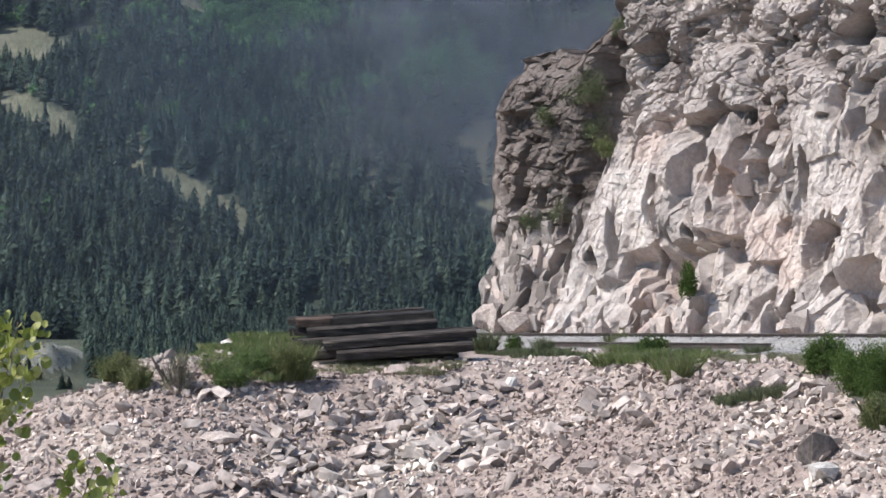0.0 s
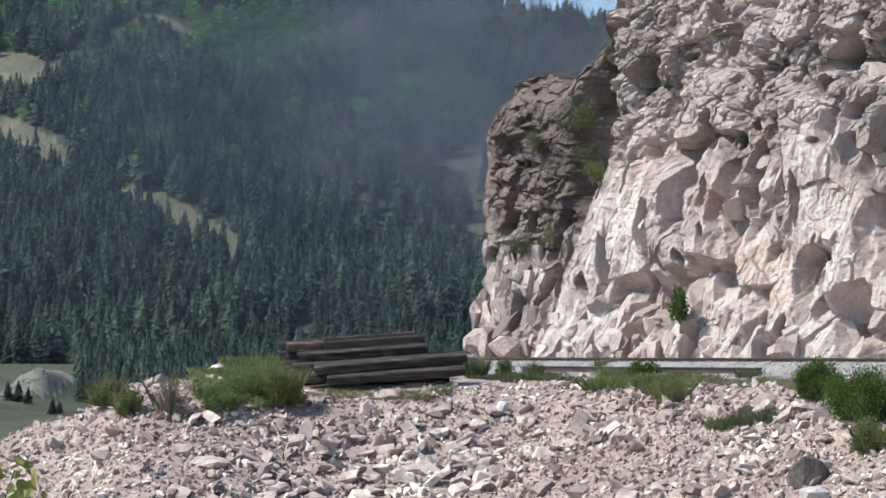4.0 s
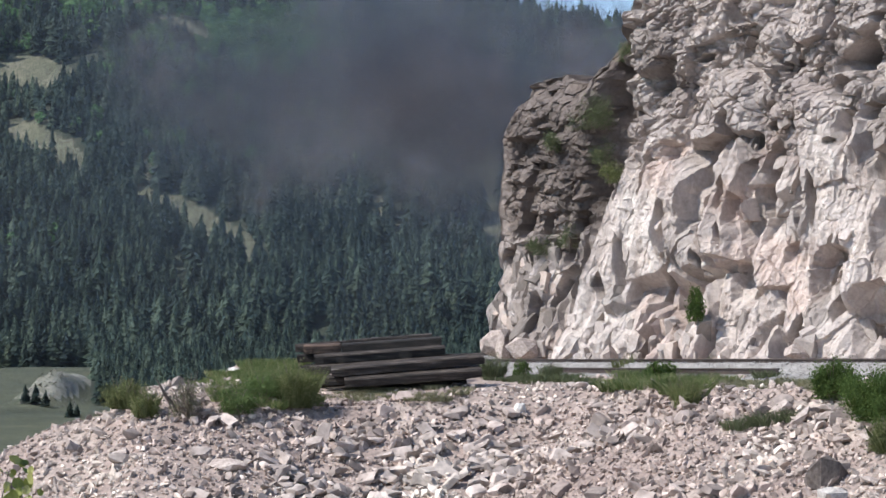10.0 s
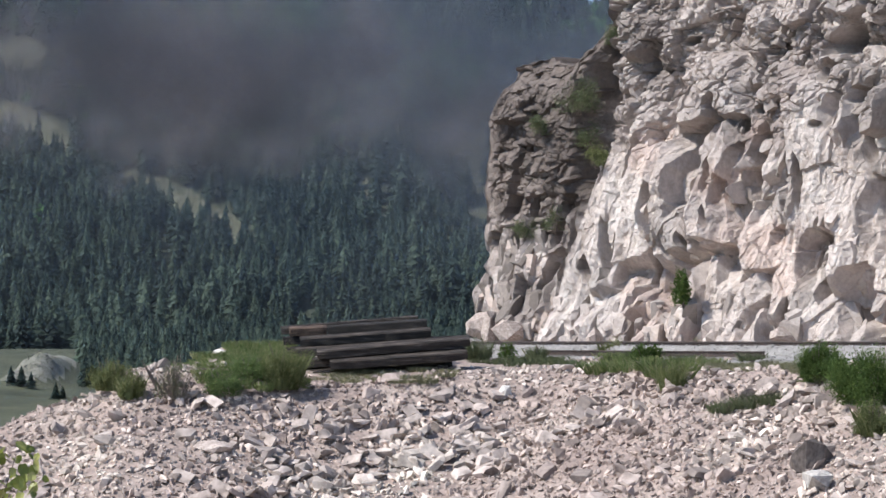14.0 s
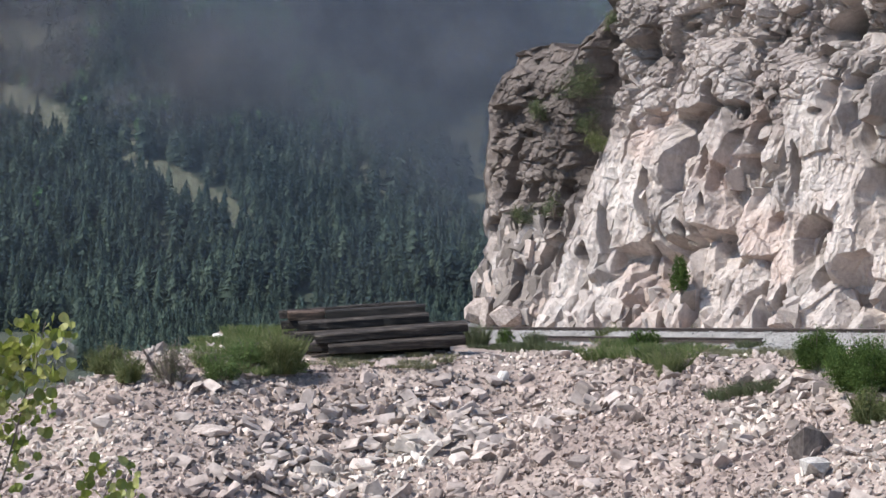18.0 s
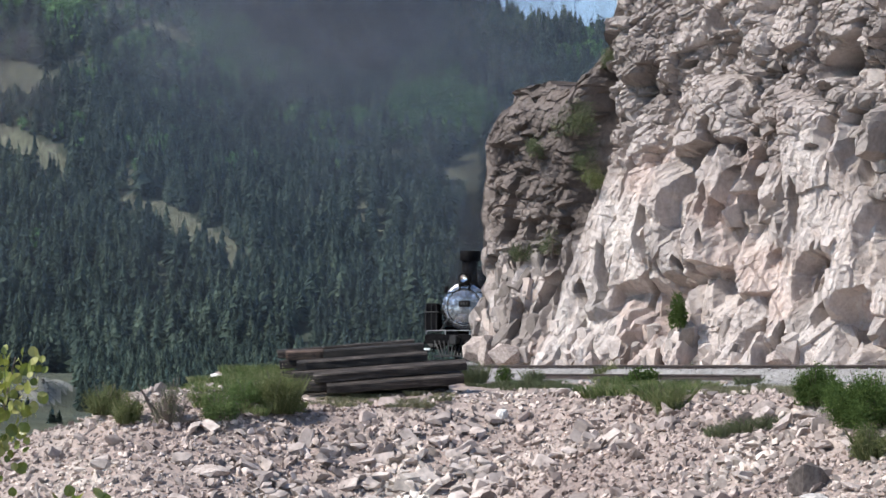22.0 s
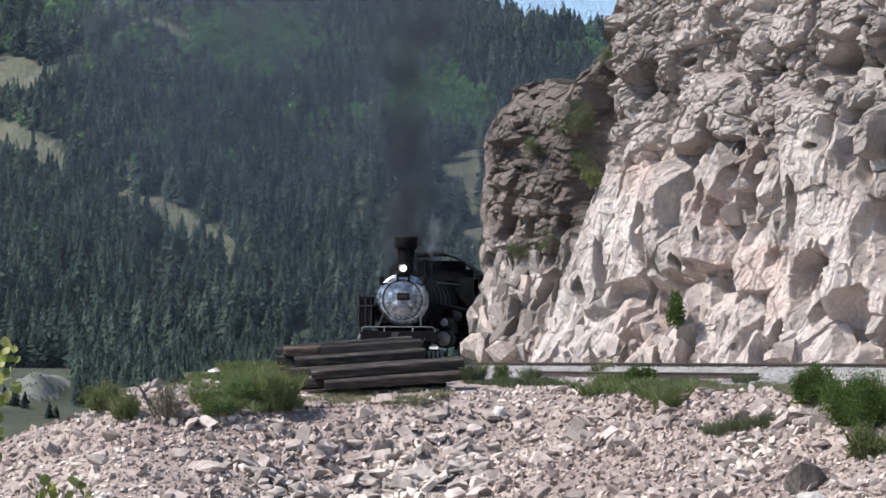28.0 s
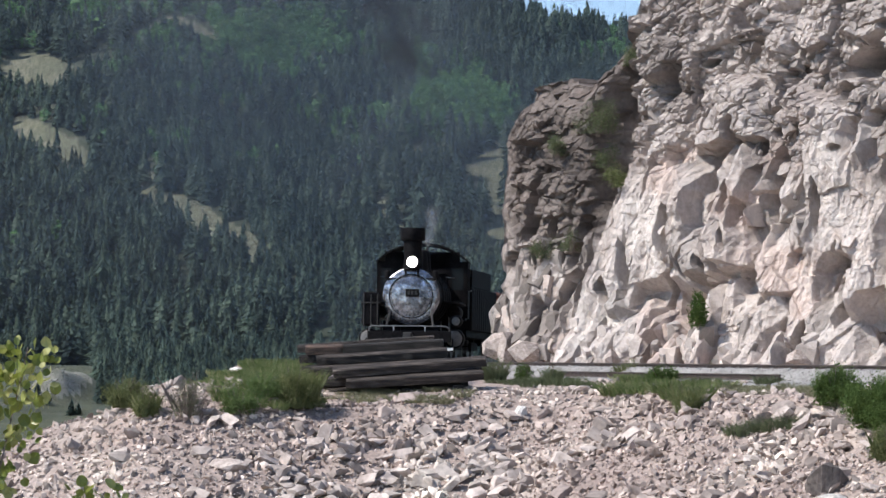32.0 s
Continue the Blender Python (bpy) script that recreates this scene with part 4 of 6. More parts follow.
def scatter(name, meshes, pts, sizes, rng, mat, label, category):
    """Many stones joined into one mesh, each turned its own way."""
    V, Fc, n = [], [], 0
    for k, me in enumerate(meshes):
        vs, fs = arrays_of(me)
        pick = np.arange(len(pts)) % len(meshes) == k
        p, s = pts[pick], sizes[pick]
        q = rng.normal(size=(len(p), 4)) * np.array([1.2, 1.0, 0.8, 1.2])
        q /= np.linalg.norm(q, axis=1, keepdims=True)
        w, x, y, z = q.T
        M = np.stack([1 - 2 * (y * y + z * z), 2 * (x * y - w * z), 2 * (x * z + w * y), 2 * (x * y + w * z), 1 - 2 * (x * x + z * z), 2 * (y * z - w * x),
                      2 * (x * z - w * y), 2 * (y * z + w * x), 1 - 2 * (x * x + y * y)], -1).reshape(-1, 3, 3)
        V.append((np.einsum("nij,vj->nvi", M, vs) * s[:, None, None] + p[:, None, :]).reshape(-1, 3))
        Fc.append((fs[None] + (np.arange(len(p)) * len(vs))[:, None, None] + n).reshape(-1, 3))
        n += len(p) * len(vs)
    ob = new(name, mesh_of(name, np.concatenate(V), np.concatenate(Fc), mat))
    return tagged(ob, label, category, kind="stuff")


def strewn(rng, n, inner, outer):
    """Places on the rubble slope, from inner metres on the bench to outer metres below its edge."""
    x, y = rng.uniform(-11, 11, 4 * n), rng.uniform(44, 60, 4 * n)
    e = outside(x, y)
    ok = np.flatnonzero((e > -inner) & (e < outer))[:n]
    return x[ok], y[ok], e[ok]


def slab_of(seed, flat):
    me = block_mesh(seed + 900, scree_rock, 0.40)
    me.transform(Matrix.Diagonal((*flat, 1)))
    return me


def make_rubble():
    rng = np.random.default_rng(12)
    stones = [(rock_mesh(s, scree_rock, 13, flat=f) if s % 2 else slab_of(s, f)) for s, f in zip(range(16), [(1, 0.75, 0.34), (1, 0.8, 0.42), (1.25, 0.65, 0.24), (1, 0.8, 0.30)] * 4)]
    ground = bpy.data.objects["ground"]
    # the stones big enough to tell apart
    n = 6200
    x, y, e = strewn(rng, n, 0.6, 5.5)
    n = len(x)
    patch = fbm(x * 0.45, y * 0.8, 3, 211)
    coarse = smooth(-0.45, 0.15, patch) * smooth(0.5, 1.3, e + 0.6 * smooth(-1, 2, x)) * (1 - 0.6 * smooth(2.2, 4.5, x + 0.6 * e)) * (0.45 + 0.55 * smooth(-7, -2.5, x))
    size = np.clip(rng.lognormal(-1.70, 0.42, n) * (0.62 + 0.85 * coarse), 0.07, 0.42)
    order = np.argsort(-size)
    x, y, size = x[order], y[order], size[order]
    z = height(x, y) + 0.20 * size
    for k in range(300):
        ob = new("stone", stones[k % 16])
        ob.parent = ground
        e = Euler((rng.normal(0, 0.45) + 0.5, rng.normal(0, 0.45), rng.uniform(-0.9, 0.9) + 3.14159 * (k % 2)))
        ob.matrix_basis = Matrix.LocRotScale((x[k], y[k], z[k]), e, (size[k],) * 3)
    small = [rock_mesh(100 + s, scree_small, 9, f) for s, f in zip(range(8), [(1, 0.8, 0.45), (1, 0.9, 0.7), (1.15, 0.7, 0.32), (1, 0.8, 0.4)] * 2)]
    pts = np.stack([x, y, z], -1)[300:]
    x2, y2, e2 = strewn(rng, 22000, 2.0, 5.5)
    s2 = np.clip(rng.lognormal(-2.6, 0.5, len(x2)), 0.03, 0.22)
    keep = rng.uniform(0, 1, len(x2)) < np.where(e2 < 0, 0.4, 1.0)
    p2 = np.stack([x2, y2, height(x2, y2) + 0.12 * s2], -1)[keep]
    scatter("rubble", small, np.concatenate([pts, p2]), np.concatenate([size[300:], s2[keep]]), rng, scree_small, "broken pinkish grey and cream stones covering the slope", "rubble")
    # crushed stone of the track bed
    th = rng.uniform(0.05, 0.62, 6000)
    off = rng.uniform(-1.5, 2.3, 6000)
    tx, ty = TRACK_CX - (TRACK_R + off) * np.cos(th), TRACK_CY - (TRACK_R + off) * np.sin(th)
    tz = track_point(th)[2] + np.interp(off, [-1.5, 1.05, 1.43, 2.1, 2.3], [-0.085, -0.085, -0.295, -0.40, -0.6])
    scatter("crushed_stone", small[:4], np.stack([tx, ty, tz], -1), rng.uniform(0.03, 0.085, 6000), rng, ballast_mat, "pale grey crushed stone along the rails", "gravel")
    # single boulders, placed to fit the camera's view
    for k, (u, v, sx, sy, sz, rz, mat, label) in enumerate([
            (131, -48, 0.78, 0.7, 1.3, 30, boulder_shaded, "big angular boulder coloured dark for its shaded face, half sunk in the rubble"),
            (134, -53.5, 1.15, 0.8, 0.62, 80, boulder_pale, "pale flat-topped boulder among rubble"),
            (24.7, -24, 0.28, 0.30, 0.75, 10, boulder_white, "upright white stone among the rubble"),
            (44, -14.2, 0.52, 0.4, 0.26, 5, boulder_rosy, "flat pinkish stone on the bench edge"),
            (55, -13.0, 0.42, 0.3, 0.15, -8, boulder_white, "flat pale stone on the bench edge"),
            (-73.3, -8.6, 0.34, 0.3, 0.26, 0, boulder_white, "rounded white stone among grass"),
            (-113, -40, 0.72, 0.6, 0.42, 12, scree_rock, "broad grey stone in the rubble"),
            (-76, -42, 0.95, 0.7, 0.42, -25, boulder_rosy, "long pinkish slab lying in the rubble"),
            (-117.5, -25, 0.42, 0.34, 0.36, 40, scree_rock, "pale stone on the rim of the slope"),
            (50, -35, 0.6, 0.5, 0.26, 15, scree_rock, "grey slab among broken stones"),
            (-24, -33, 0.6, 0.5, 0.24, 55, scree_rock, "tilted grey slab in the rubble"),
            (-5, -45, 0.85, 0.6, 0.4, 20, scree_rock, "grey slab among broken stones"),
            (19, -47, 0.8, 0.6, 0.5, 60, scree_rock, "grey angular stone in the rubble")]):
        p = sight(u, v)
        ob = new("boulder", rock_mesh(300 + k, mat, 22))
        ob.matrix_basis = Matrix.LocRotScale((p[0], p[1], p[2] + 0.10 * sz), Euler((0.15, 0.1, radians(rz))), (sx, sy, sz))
        tagged(ob, label, "boulder")


# dark base colour stands in for the shade on that one boulder's face
boulder_shaded = speckled("boulder_shaded", [(0.3, (0.07, 0.055, 0.048)), (0.7, (0.15, 0.125, 0.11))], 1.5, 0.9, bumpy=0.03)
boulder_white = speckled("boulder_white", [(0.3, (0.55, 0.50, 0.45)), (0.7, (0.75, 0.72, 0.67))], 2.0, 0.9, bumpy=0.02)
boulder_pale = speckled("boulder_pale", [(0.3, (0.38, 0.345, 0.31)), (0.7, (0.53, 0.495, 0.45))], 1.2, 0.9, bumpy=0.04)
boulder_rosy = speckled("boulder_rosy", [(0.3, (0.32, 0.258, 0.224)), (0.7, (0.47, 0.395, 0.345))], 1.5, 0.9, bumpy=0.03)
make_rubble()


# ---- broken blocks that make up the face of the cliff ----
def face_place(s, z, sunk):
    bx, by, nx, ny = cliff_base(s)
    o = cliff_out(s, z)
    o = np.where(s < 0.6, o * smooth(-2.5, 0.6, s), o) - sunk
    return np.stack([bx + nx * o, by + ny * o, z], -1)


def set_in_face(rng, s, lean, jitter):
    """Turns that lay a block's thin side against the face, leaning with the joints of the rock."""
    bx, by, nx, ny = cliff_base(s)
    out = []
    for k in range(len(s)):
        frame3 = Matrix(((-ny[k], -nx[k], 0), (nx[k], -ny[k], 0), (0, 0, 1)))
        wild = Euler((rng.normal(0, jitter[k]), rng.normal(lean[k], 0.7 * jitter[k]), rng.normal(0, 1.2 * jitter[k]))).to_matrix()
        out.append((frame3 @ wild).to_euler())
    return out


def kinds(rng, s, z):
    pale, brown, rosy = cliff_kind(s, z)
    corner = (s < 4.3) & (z < 3.6)
    draw = rng.uniform(0, 1, len(s))
    brown = np.where(corner & (draw < 0.3), 1.0, brown)
    rosy = np.where(corner & (draw > 0.75), 1.0, rosy)
    return np.where(brown > 0.5, 2, np.where(rosy + rng.uniform(-0.2, 0.2, len(s)) > 0.6, 3, np.where(pale + rng.uniform(-0.25, 0.25, len(s)) > 0.5, 1, 0)))


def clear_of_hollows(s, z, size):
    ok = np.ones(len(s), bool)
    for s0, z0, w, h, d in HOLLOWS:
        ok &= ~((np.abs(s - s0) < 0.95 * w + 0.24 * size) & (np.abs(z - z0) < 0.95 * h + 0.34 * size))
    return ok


def make_blocks():
    """Blocks that have come loose along their joints, most at the corner and the foot."""
    rng = np.random.default_rng(23)
    S, Z, D, sunk, lean, wild = [], [], [], [], [], []
    # from, to along; from, to up; count; size: middle, least, most; height to width: least, most; how deep; how unruly
    for s0, s1, z0, z1, n, m, lo, hi, t0, t1, deep, jit in [(-0.2, 4.4, -0.1, 3.0, 110, 0.40, 0.2, 0.7, 0.8, 1.8, 0.22, 0.26), (4.2, 18.4, -0.2, 0.9, 90, 0.38, 0.2, 0.7, 0.7, 1.4, 0.22, 0.30),
                                                            (4.9, 18.4, 1.0, 12.0, 60, 0.36, 0.2, 0.6, 0.7, 1.4, 0.36, 0.40)]:
        s, z = rng.uniform(s0, s1, n), rng.uniform(z0, z1, n)
        size = np.clip(m * rng.lognormal(0, 0.42, n), lo, hi) * np.where(s < 0.8, 0.6, 1.0)
        z = np.where(s < 1.6, z * np.clip(0.3 + 0.45 * s, 0.25, 1), z) if z1 < 4 else z
        ok = clear_of_hollows(s, z, size) & (z + 0.5 * size < cliff_top(s) - 0.1)
        s, z, size = s[ok], z[ok], size[ok]
        n = len(s)
        S.append(s)
        Z.append(z)
        D.append(np.stack([size * rng.uniform(0.7, 1.15, n), size * 0.6, size * rng.uniform(t0, t1, n)], -1))
        sunk.append(deep * size)
        lean.append(rng.choice([0.2, -0.15], n) if z1 < 6 else np.full(n, 0.05))
        wild.append(np.full(n, jit))
    S, Z, D, sunk, lean, wild = (np.concatenate(q) for q in (S, Z, D, sunk, lean, wild))
    pts = face_place(S, Z, sunk)
    turns = set_in_face(rng, S, lean, wild)
    kind = kinds(rng, S, Z)
    shapes = [block_mesh(400 + k, scree_rock, 0.34, (0.0, 0.35, 0.6)[k % 3]) for k in range(12)]
    mats = [block_grey, block_pale, block_brown, block_rosy]
    by_mat = []
    for m in mats:
        row = []
        for me in shapes:
            me = me.copy()
            me.materials.clear()
            me.materials.append(m)
            row.append(me)
        by_mat.append(row)
    for k in range(len(S)):
        ob = new("rock_block", by_mat[kind[k]][k % 12])
        ob.parent = cliff
        ob.matrix_basis = Matrix.LocRotScale(pts[k], turns[k], D[k])


def make_foot_stones():
    """Fallen stones at the foot of the cliff."""
    for k, (s, z, dx, dy, dz, turn, label) in enumerate([(2.9, 0.25, 1.5, 0.8, 0.75, 40, "pale pinkish block at the foot of the cliff"), (0.75, 0.45, 0.9, 0.8, 1.1, 10, "rounded pinkish boulder at the cliff's corner"),
                                                         (1.5, 0.35, 0.9, 0.8, 1.3, 70, "upright pinkish boulder at the cliff's corner"), (13.6, 0.2, 1.0, 0.6, 0.5, 35, "pale fallen block at the foot of the cliff"),
                                                         (6.6, 0.1, 0.8, 0.6, 0.6, 80, "grey fallen block at the foot of the cliff"), (10.8, 0.1, 0.7, 0.6, 0.5, 20, "grey fallen block at the foot of the cliff")]):
        p = face_place(np.array([s]), np.array([z]), np.array([-0.12]))[0]
        ob = new("boulder", rock_mesh(340 + k, boulder_rosy if k < 4 else scree_rock, 20, (1, 0.9, 0.95)))
        ob.matrix_basis = Matrix.LocRotScale(p, Euler((0.1, 0.1, radians(turn))), (dx, dy, dz))
        tagged(ob, label, "boulder")


make_foot_stones()
block_grey = speckled("block_grey", [(0.3, (0.20, 0.166, 0.149)), (0.48, (0.33, 0.283, 0.253)), (0.7, (0.44, 0.39, 0.35))], 1.4, 0.92, per="both", vary=0.42, bumpy=0.05, grain=0.25, fine=9)
block_pale = speckled("block_pale", [(0.3, (0.27, 0.225, 0.20)), (0.48, (0.41, 0.352, 0.315)), (0.7, (0.53, 0.475, 0.43))], 1.4, 0.92, per="both", vary=0.34, bumpy=0.05, grain=0.25, fine=9)
block_brown = speckled("block_brown", [(0.3, (0.14, 0.115, 0.10)), (0.5, (0.20, 0.168, 0.145)), (0.7, (0.29, 0.245, 0.215))], 0.9, 0.92, per="both", vary=0.3, bumpy=0.04, grain=0.25, fine=9)
block_rosy = speckled("block_rosy", [(0.3, (0.33, 0.255, 0.215)), (0.5, (0.43, 0.35, 0.30)), (0.7, (0.52, 0.445, 0.39))], 0.9, 0.92, per="both", vary=0.2, bumpy=0.04, grain=0.25, fine=9)
make_blocks()


# ---- shrubs and grass ----
def leaf_cloud(rng, count, radius, tall, leaf, clumps=14, lift=0.1):
    """Rhombic leaves in uneven clumps that fill a dome."""
    c = rng.normal(size=(clumps, 3))
    c /= np.linalg.norm(c, axis=1, keepdims=True)
    c *= rng.uniform(0.35, 0.82, (clumps, 1))
    c[:, 2] = np.abs(c[:, 2])
    pick = rng.integers(0, clumps, count)
    p = c[pick] + rng.normal(size=(count, 3)) * (0.115 if clumps > 30 else 0.15)
    p = p * np.array([radius, radius, tall * 0.86]) + np.array([0, 0, lift * tall])
    p[:, 2] = np.maximum(p[:, 2], 0.02)
    a = rng.normal(size=(count, 3)) + np.array([0, 0, 0.7])
    a /= np.linalg.norm(a, axis=1, keepdims=True)
    b = np.cross(a, rng.normal(size=(count, 3)))
    b /= np.linalg.norm(b, axis=1, keepdims=True)
    L = leaf * rng.uniform(0.6, 1.3, (count, 1))
    v = np.stack([p, p + a * L * 0.5 + b * L * 0.28, p + a * L, p + a * L * 0.5 - b * L * 0.28], 1).reshape(-1, 3)
    return v, np.arange(count * 4).reshape(-1, 4)


def blades(rng, count, radius, tall, width=0.012, spread=0.5):
    a = rng.uniform(0, 2 * np.pi, count)
    r = radius * np.sqrt(rng.uniform(0, 1, count))
    p = np.stack([r * np.cos(a), r * np.sin(a), np.full(count, -0.03)], -1)
    h = tall * rng.uniform(0.45, 1.0, count)
    d = rng.normal(size=(count, 3)) * spread * 0.5
    d[:, 2] = 1
    d[:, 0] += 0.35 * np.cos(a) * r / radius
    side = np.stack([-np.sin(a * 3), np.cos(a * 3), np.zeros(count)], -1) * width
    mid, tip = p + d * (h * 0.55)[:, None], p + d * h[:, None] + np.stack([d[:, 0], d[:, 1], -0.2 + 0 * h], -1) * (h * 0.35)[:, None]
    v = np.stack([p - side, p + side, mid + side * 0.8, tip, mid - side * 0.8], 1).reshape(-1, 3)
    return v, np.arange(count * 5).reshape(-1, 5)


def bush(name, at, radius, tall, count, leaf, mat, seed, label, stems=9, group=""):
    rng = np.random.default_rng(seed)
    ob = thing(name, pose(*at), label, "shrub", group)
    dense = mat is shrub_mat
    v, f = leaf_cloud(rng, int(count * (2.2 if dense else 2.6)), radius, tall, leaf * (0.75 if dense else 0.5), 52 if dense else 18)
    part_mesh("foliage", mesh_of("foliage", v, f, mat), ob)
    bm = bmesh.new()
    for k in range(stems):
        a = rng.uniform(0, 6.28)
        r = radius * rng.uniform(0.25, 0.75)
        mid = Vector((0.45 * r * math.cos(a), 0.45 * r * math.sin(a), tall * rng.uniform(0.35, 0.5)))
        tip = Vector((r * math.cos(a + 0.3), r * math.sin(a + 0.3), tall * rng.uniform(0.7, 0.98)))
        tube(bm, (0.1 * radius * math.cos(a), 0.1 * radius * math.sin(a), -0.08), mid, 0.012, 0.008, 5)
        tube(bm, mid, tip, 0.008, 0.003, 5)
    part("branchwork", bm, twig_mat, ob)
    if mat in (olive_mat, sage_mat) and name == "shrub":
        few = 0.15 if "twiggy" in label else 0.8
        v, f = blades(rng, int(few * 500 + few * 1500 * radius * tall), 0.6 * radius, tall * 0.95, 0.0035, 0.28)
        part_mesh("young_growth", mesh_of("young_growth", v, f, twig_mat if few < 0.2 else mat), ob)
    return ob


def tuft(at, radius, tall, count, mat, seed, label):
    rng = np.random.default_rng(seed)
    v, f = blades(rng, 2 * count, radius, tall, 0.0055)
    ob = part_mesh("grass_tuft", mesh_of("grass_tuft", v, f, mat))
    ob.matrix_basis = pose(*at)
    return tagged(ob, label, "grass", "grass tufts on the bench")


def make_plants():
    # view angles across and up to the foot, fitted to the camera's view, radius, height, leaves, leaf length, material,
    # label
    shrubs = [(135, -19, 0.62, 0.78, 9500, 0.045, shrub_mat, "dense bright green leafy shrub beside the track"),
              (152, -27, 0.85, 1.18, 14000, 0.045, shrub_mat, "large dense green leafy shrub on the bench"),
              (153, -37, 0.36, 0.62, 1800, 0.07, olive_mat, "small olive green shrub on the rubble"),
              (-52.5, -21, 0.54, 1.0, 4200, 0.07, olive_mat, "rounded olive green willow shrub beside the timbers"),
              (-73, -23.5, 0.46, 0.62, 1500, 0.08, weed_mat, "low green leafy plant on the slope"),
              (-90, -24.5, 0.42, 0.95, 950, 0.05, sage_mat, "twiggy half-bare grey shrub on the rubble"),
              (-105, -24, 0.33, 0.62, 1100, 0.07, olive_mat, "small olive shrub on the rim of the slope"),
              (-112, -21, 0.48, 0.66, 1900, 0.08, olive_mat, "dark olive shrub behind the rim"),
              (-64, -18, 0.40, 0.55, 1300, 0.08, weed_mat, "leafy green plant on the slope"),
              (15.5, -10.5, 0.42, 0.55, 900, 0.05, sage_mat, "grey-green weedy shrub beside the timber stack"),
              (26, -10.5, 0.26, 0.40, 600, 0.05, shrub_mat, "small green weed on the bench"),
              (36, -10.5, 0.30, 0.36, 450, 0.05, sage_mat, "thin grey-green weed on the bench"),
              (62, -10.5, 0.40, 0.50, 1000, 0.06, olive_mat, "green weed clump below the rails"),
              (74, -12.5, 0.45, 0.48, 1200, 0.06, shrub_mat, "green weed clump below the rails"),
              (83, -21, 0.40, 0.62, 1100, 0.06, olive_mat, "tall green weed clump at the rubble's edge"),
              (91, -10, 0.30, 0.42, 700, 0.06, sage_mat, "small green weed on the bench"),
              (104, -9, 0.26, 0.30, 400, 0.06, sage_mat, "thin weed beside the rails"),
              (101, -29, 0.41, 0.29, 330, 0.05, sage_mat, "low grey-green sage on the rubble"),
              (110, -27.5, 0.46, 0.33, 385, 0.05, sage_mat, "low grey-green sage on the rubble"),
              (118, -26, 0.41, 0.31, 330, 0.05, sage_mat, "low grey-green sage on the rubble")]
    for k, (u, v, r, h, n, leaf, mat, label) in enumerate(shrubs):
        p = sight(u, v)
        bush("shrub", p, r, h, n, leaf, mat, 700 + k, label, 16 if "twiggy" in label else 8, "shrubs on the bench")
    rng = np.random.default_rng(77)
    k = 0
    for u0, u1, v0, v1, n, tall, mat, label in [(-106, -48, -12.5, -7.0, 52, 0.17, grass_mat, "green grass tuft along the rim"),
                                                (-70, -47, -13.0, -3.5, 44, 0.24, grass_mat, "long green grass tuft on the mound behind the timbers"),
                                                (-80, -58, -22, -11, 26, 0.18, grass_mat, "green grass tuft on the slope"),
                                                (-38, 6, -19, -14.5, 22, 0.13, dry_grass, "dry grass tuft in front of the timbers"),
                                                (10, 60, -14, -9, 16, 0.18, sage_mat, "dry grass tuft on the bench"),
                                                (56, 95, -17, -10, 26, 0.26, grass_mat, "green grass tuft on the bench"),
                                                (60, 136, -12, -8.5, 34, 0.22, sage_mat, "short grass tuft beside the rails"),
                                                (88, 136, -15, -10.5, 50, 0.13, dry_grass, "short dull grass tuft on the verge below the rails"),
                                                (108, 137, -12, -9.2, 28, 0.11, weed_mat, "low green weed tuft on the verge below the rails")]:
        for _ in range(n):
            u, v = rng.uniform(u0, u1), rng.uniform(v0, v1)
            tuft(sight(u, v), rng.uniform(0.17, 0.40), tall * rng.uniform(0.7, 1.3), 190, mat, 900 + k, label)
            k += 1
    # shrubs that grow from cracks in the cliff
    for k, (s, z, r, h, n, mat) in enumerate([(4.3, 6.6, 0.75, 1.2, 1500, sage_mat), (5.2, 5.0, 0.62, 0.8, 1200, olive_mat), (4.9, 8.6, 0.55, 0.7, 1000, sage_mat), (4.4, 5.6, 0.6, 0.8, 900, sage_mat),
                                              (9.75, 1.0, 0.30, 1.1, 900, shrub_mat), (3.0, 6.0, 0.5, 0.7, 800, sage_mat), (2.5, 3.0, 0.5, 0.7, 700, sage_mat), (1.9, 3.2, 0.4, 0.5, 500, sage_mat), (3.6, 3.2, 0.4, 0.8, 500, sage_mat)]):
        bx, by, nx, ny = (float(q) for q in cliff_base(s))
        o = float(cliff_out(np.array([s]), np.array([z]))[0]) + 0.30
        bush("cliff_shrub", (bx + nx * o, by + ny * o, z), r, h, n, 0.09, mat, 800 + k, "grey-green shrub growing from a crack in the cliff", 7, "shrubs on the cliff")


make_plants()

# ---- the train ----
def lit(name, colour, strength):
    m, n, l, b = material(name, 0.3)
    b.inputs["Base Color"].default_value = (*colour, 1)
    b.inputs["Emission Color"].default_value = (*colour, 1)
    b.inputs["Emission Strength"].default_value = strength
    return m


lamp_glow = lit("headlamp_glow", (1.0, 0.93, 0.85), 30.0)
mirror = material("silvered_mirror", 0.03, 1.0)[0]
mirror.node_tree.nodes["Principled BSDF"].inputs["Base Color"].default_value = (0.9, 0.88, 0.86, 1)
dark_glass = material("dark_glass", 0.25)[0]
dark_glass.node_tree.nodes["Principled BSDF"].inputs["Base Color"].default_value = (0.01, 0.012, 0.014, 1)
dark_glass.node_tree.nodes["Principled BSDF"].inputs["Specular IOR Level"].default_value = 0.15


def B(*boxes, bevel=0.01):
    bm = bmesh.new()
    for b in boxes:
        box(bm, *b, bevel=bevel)
    return bm


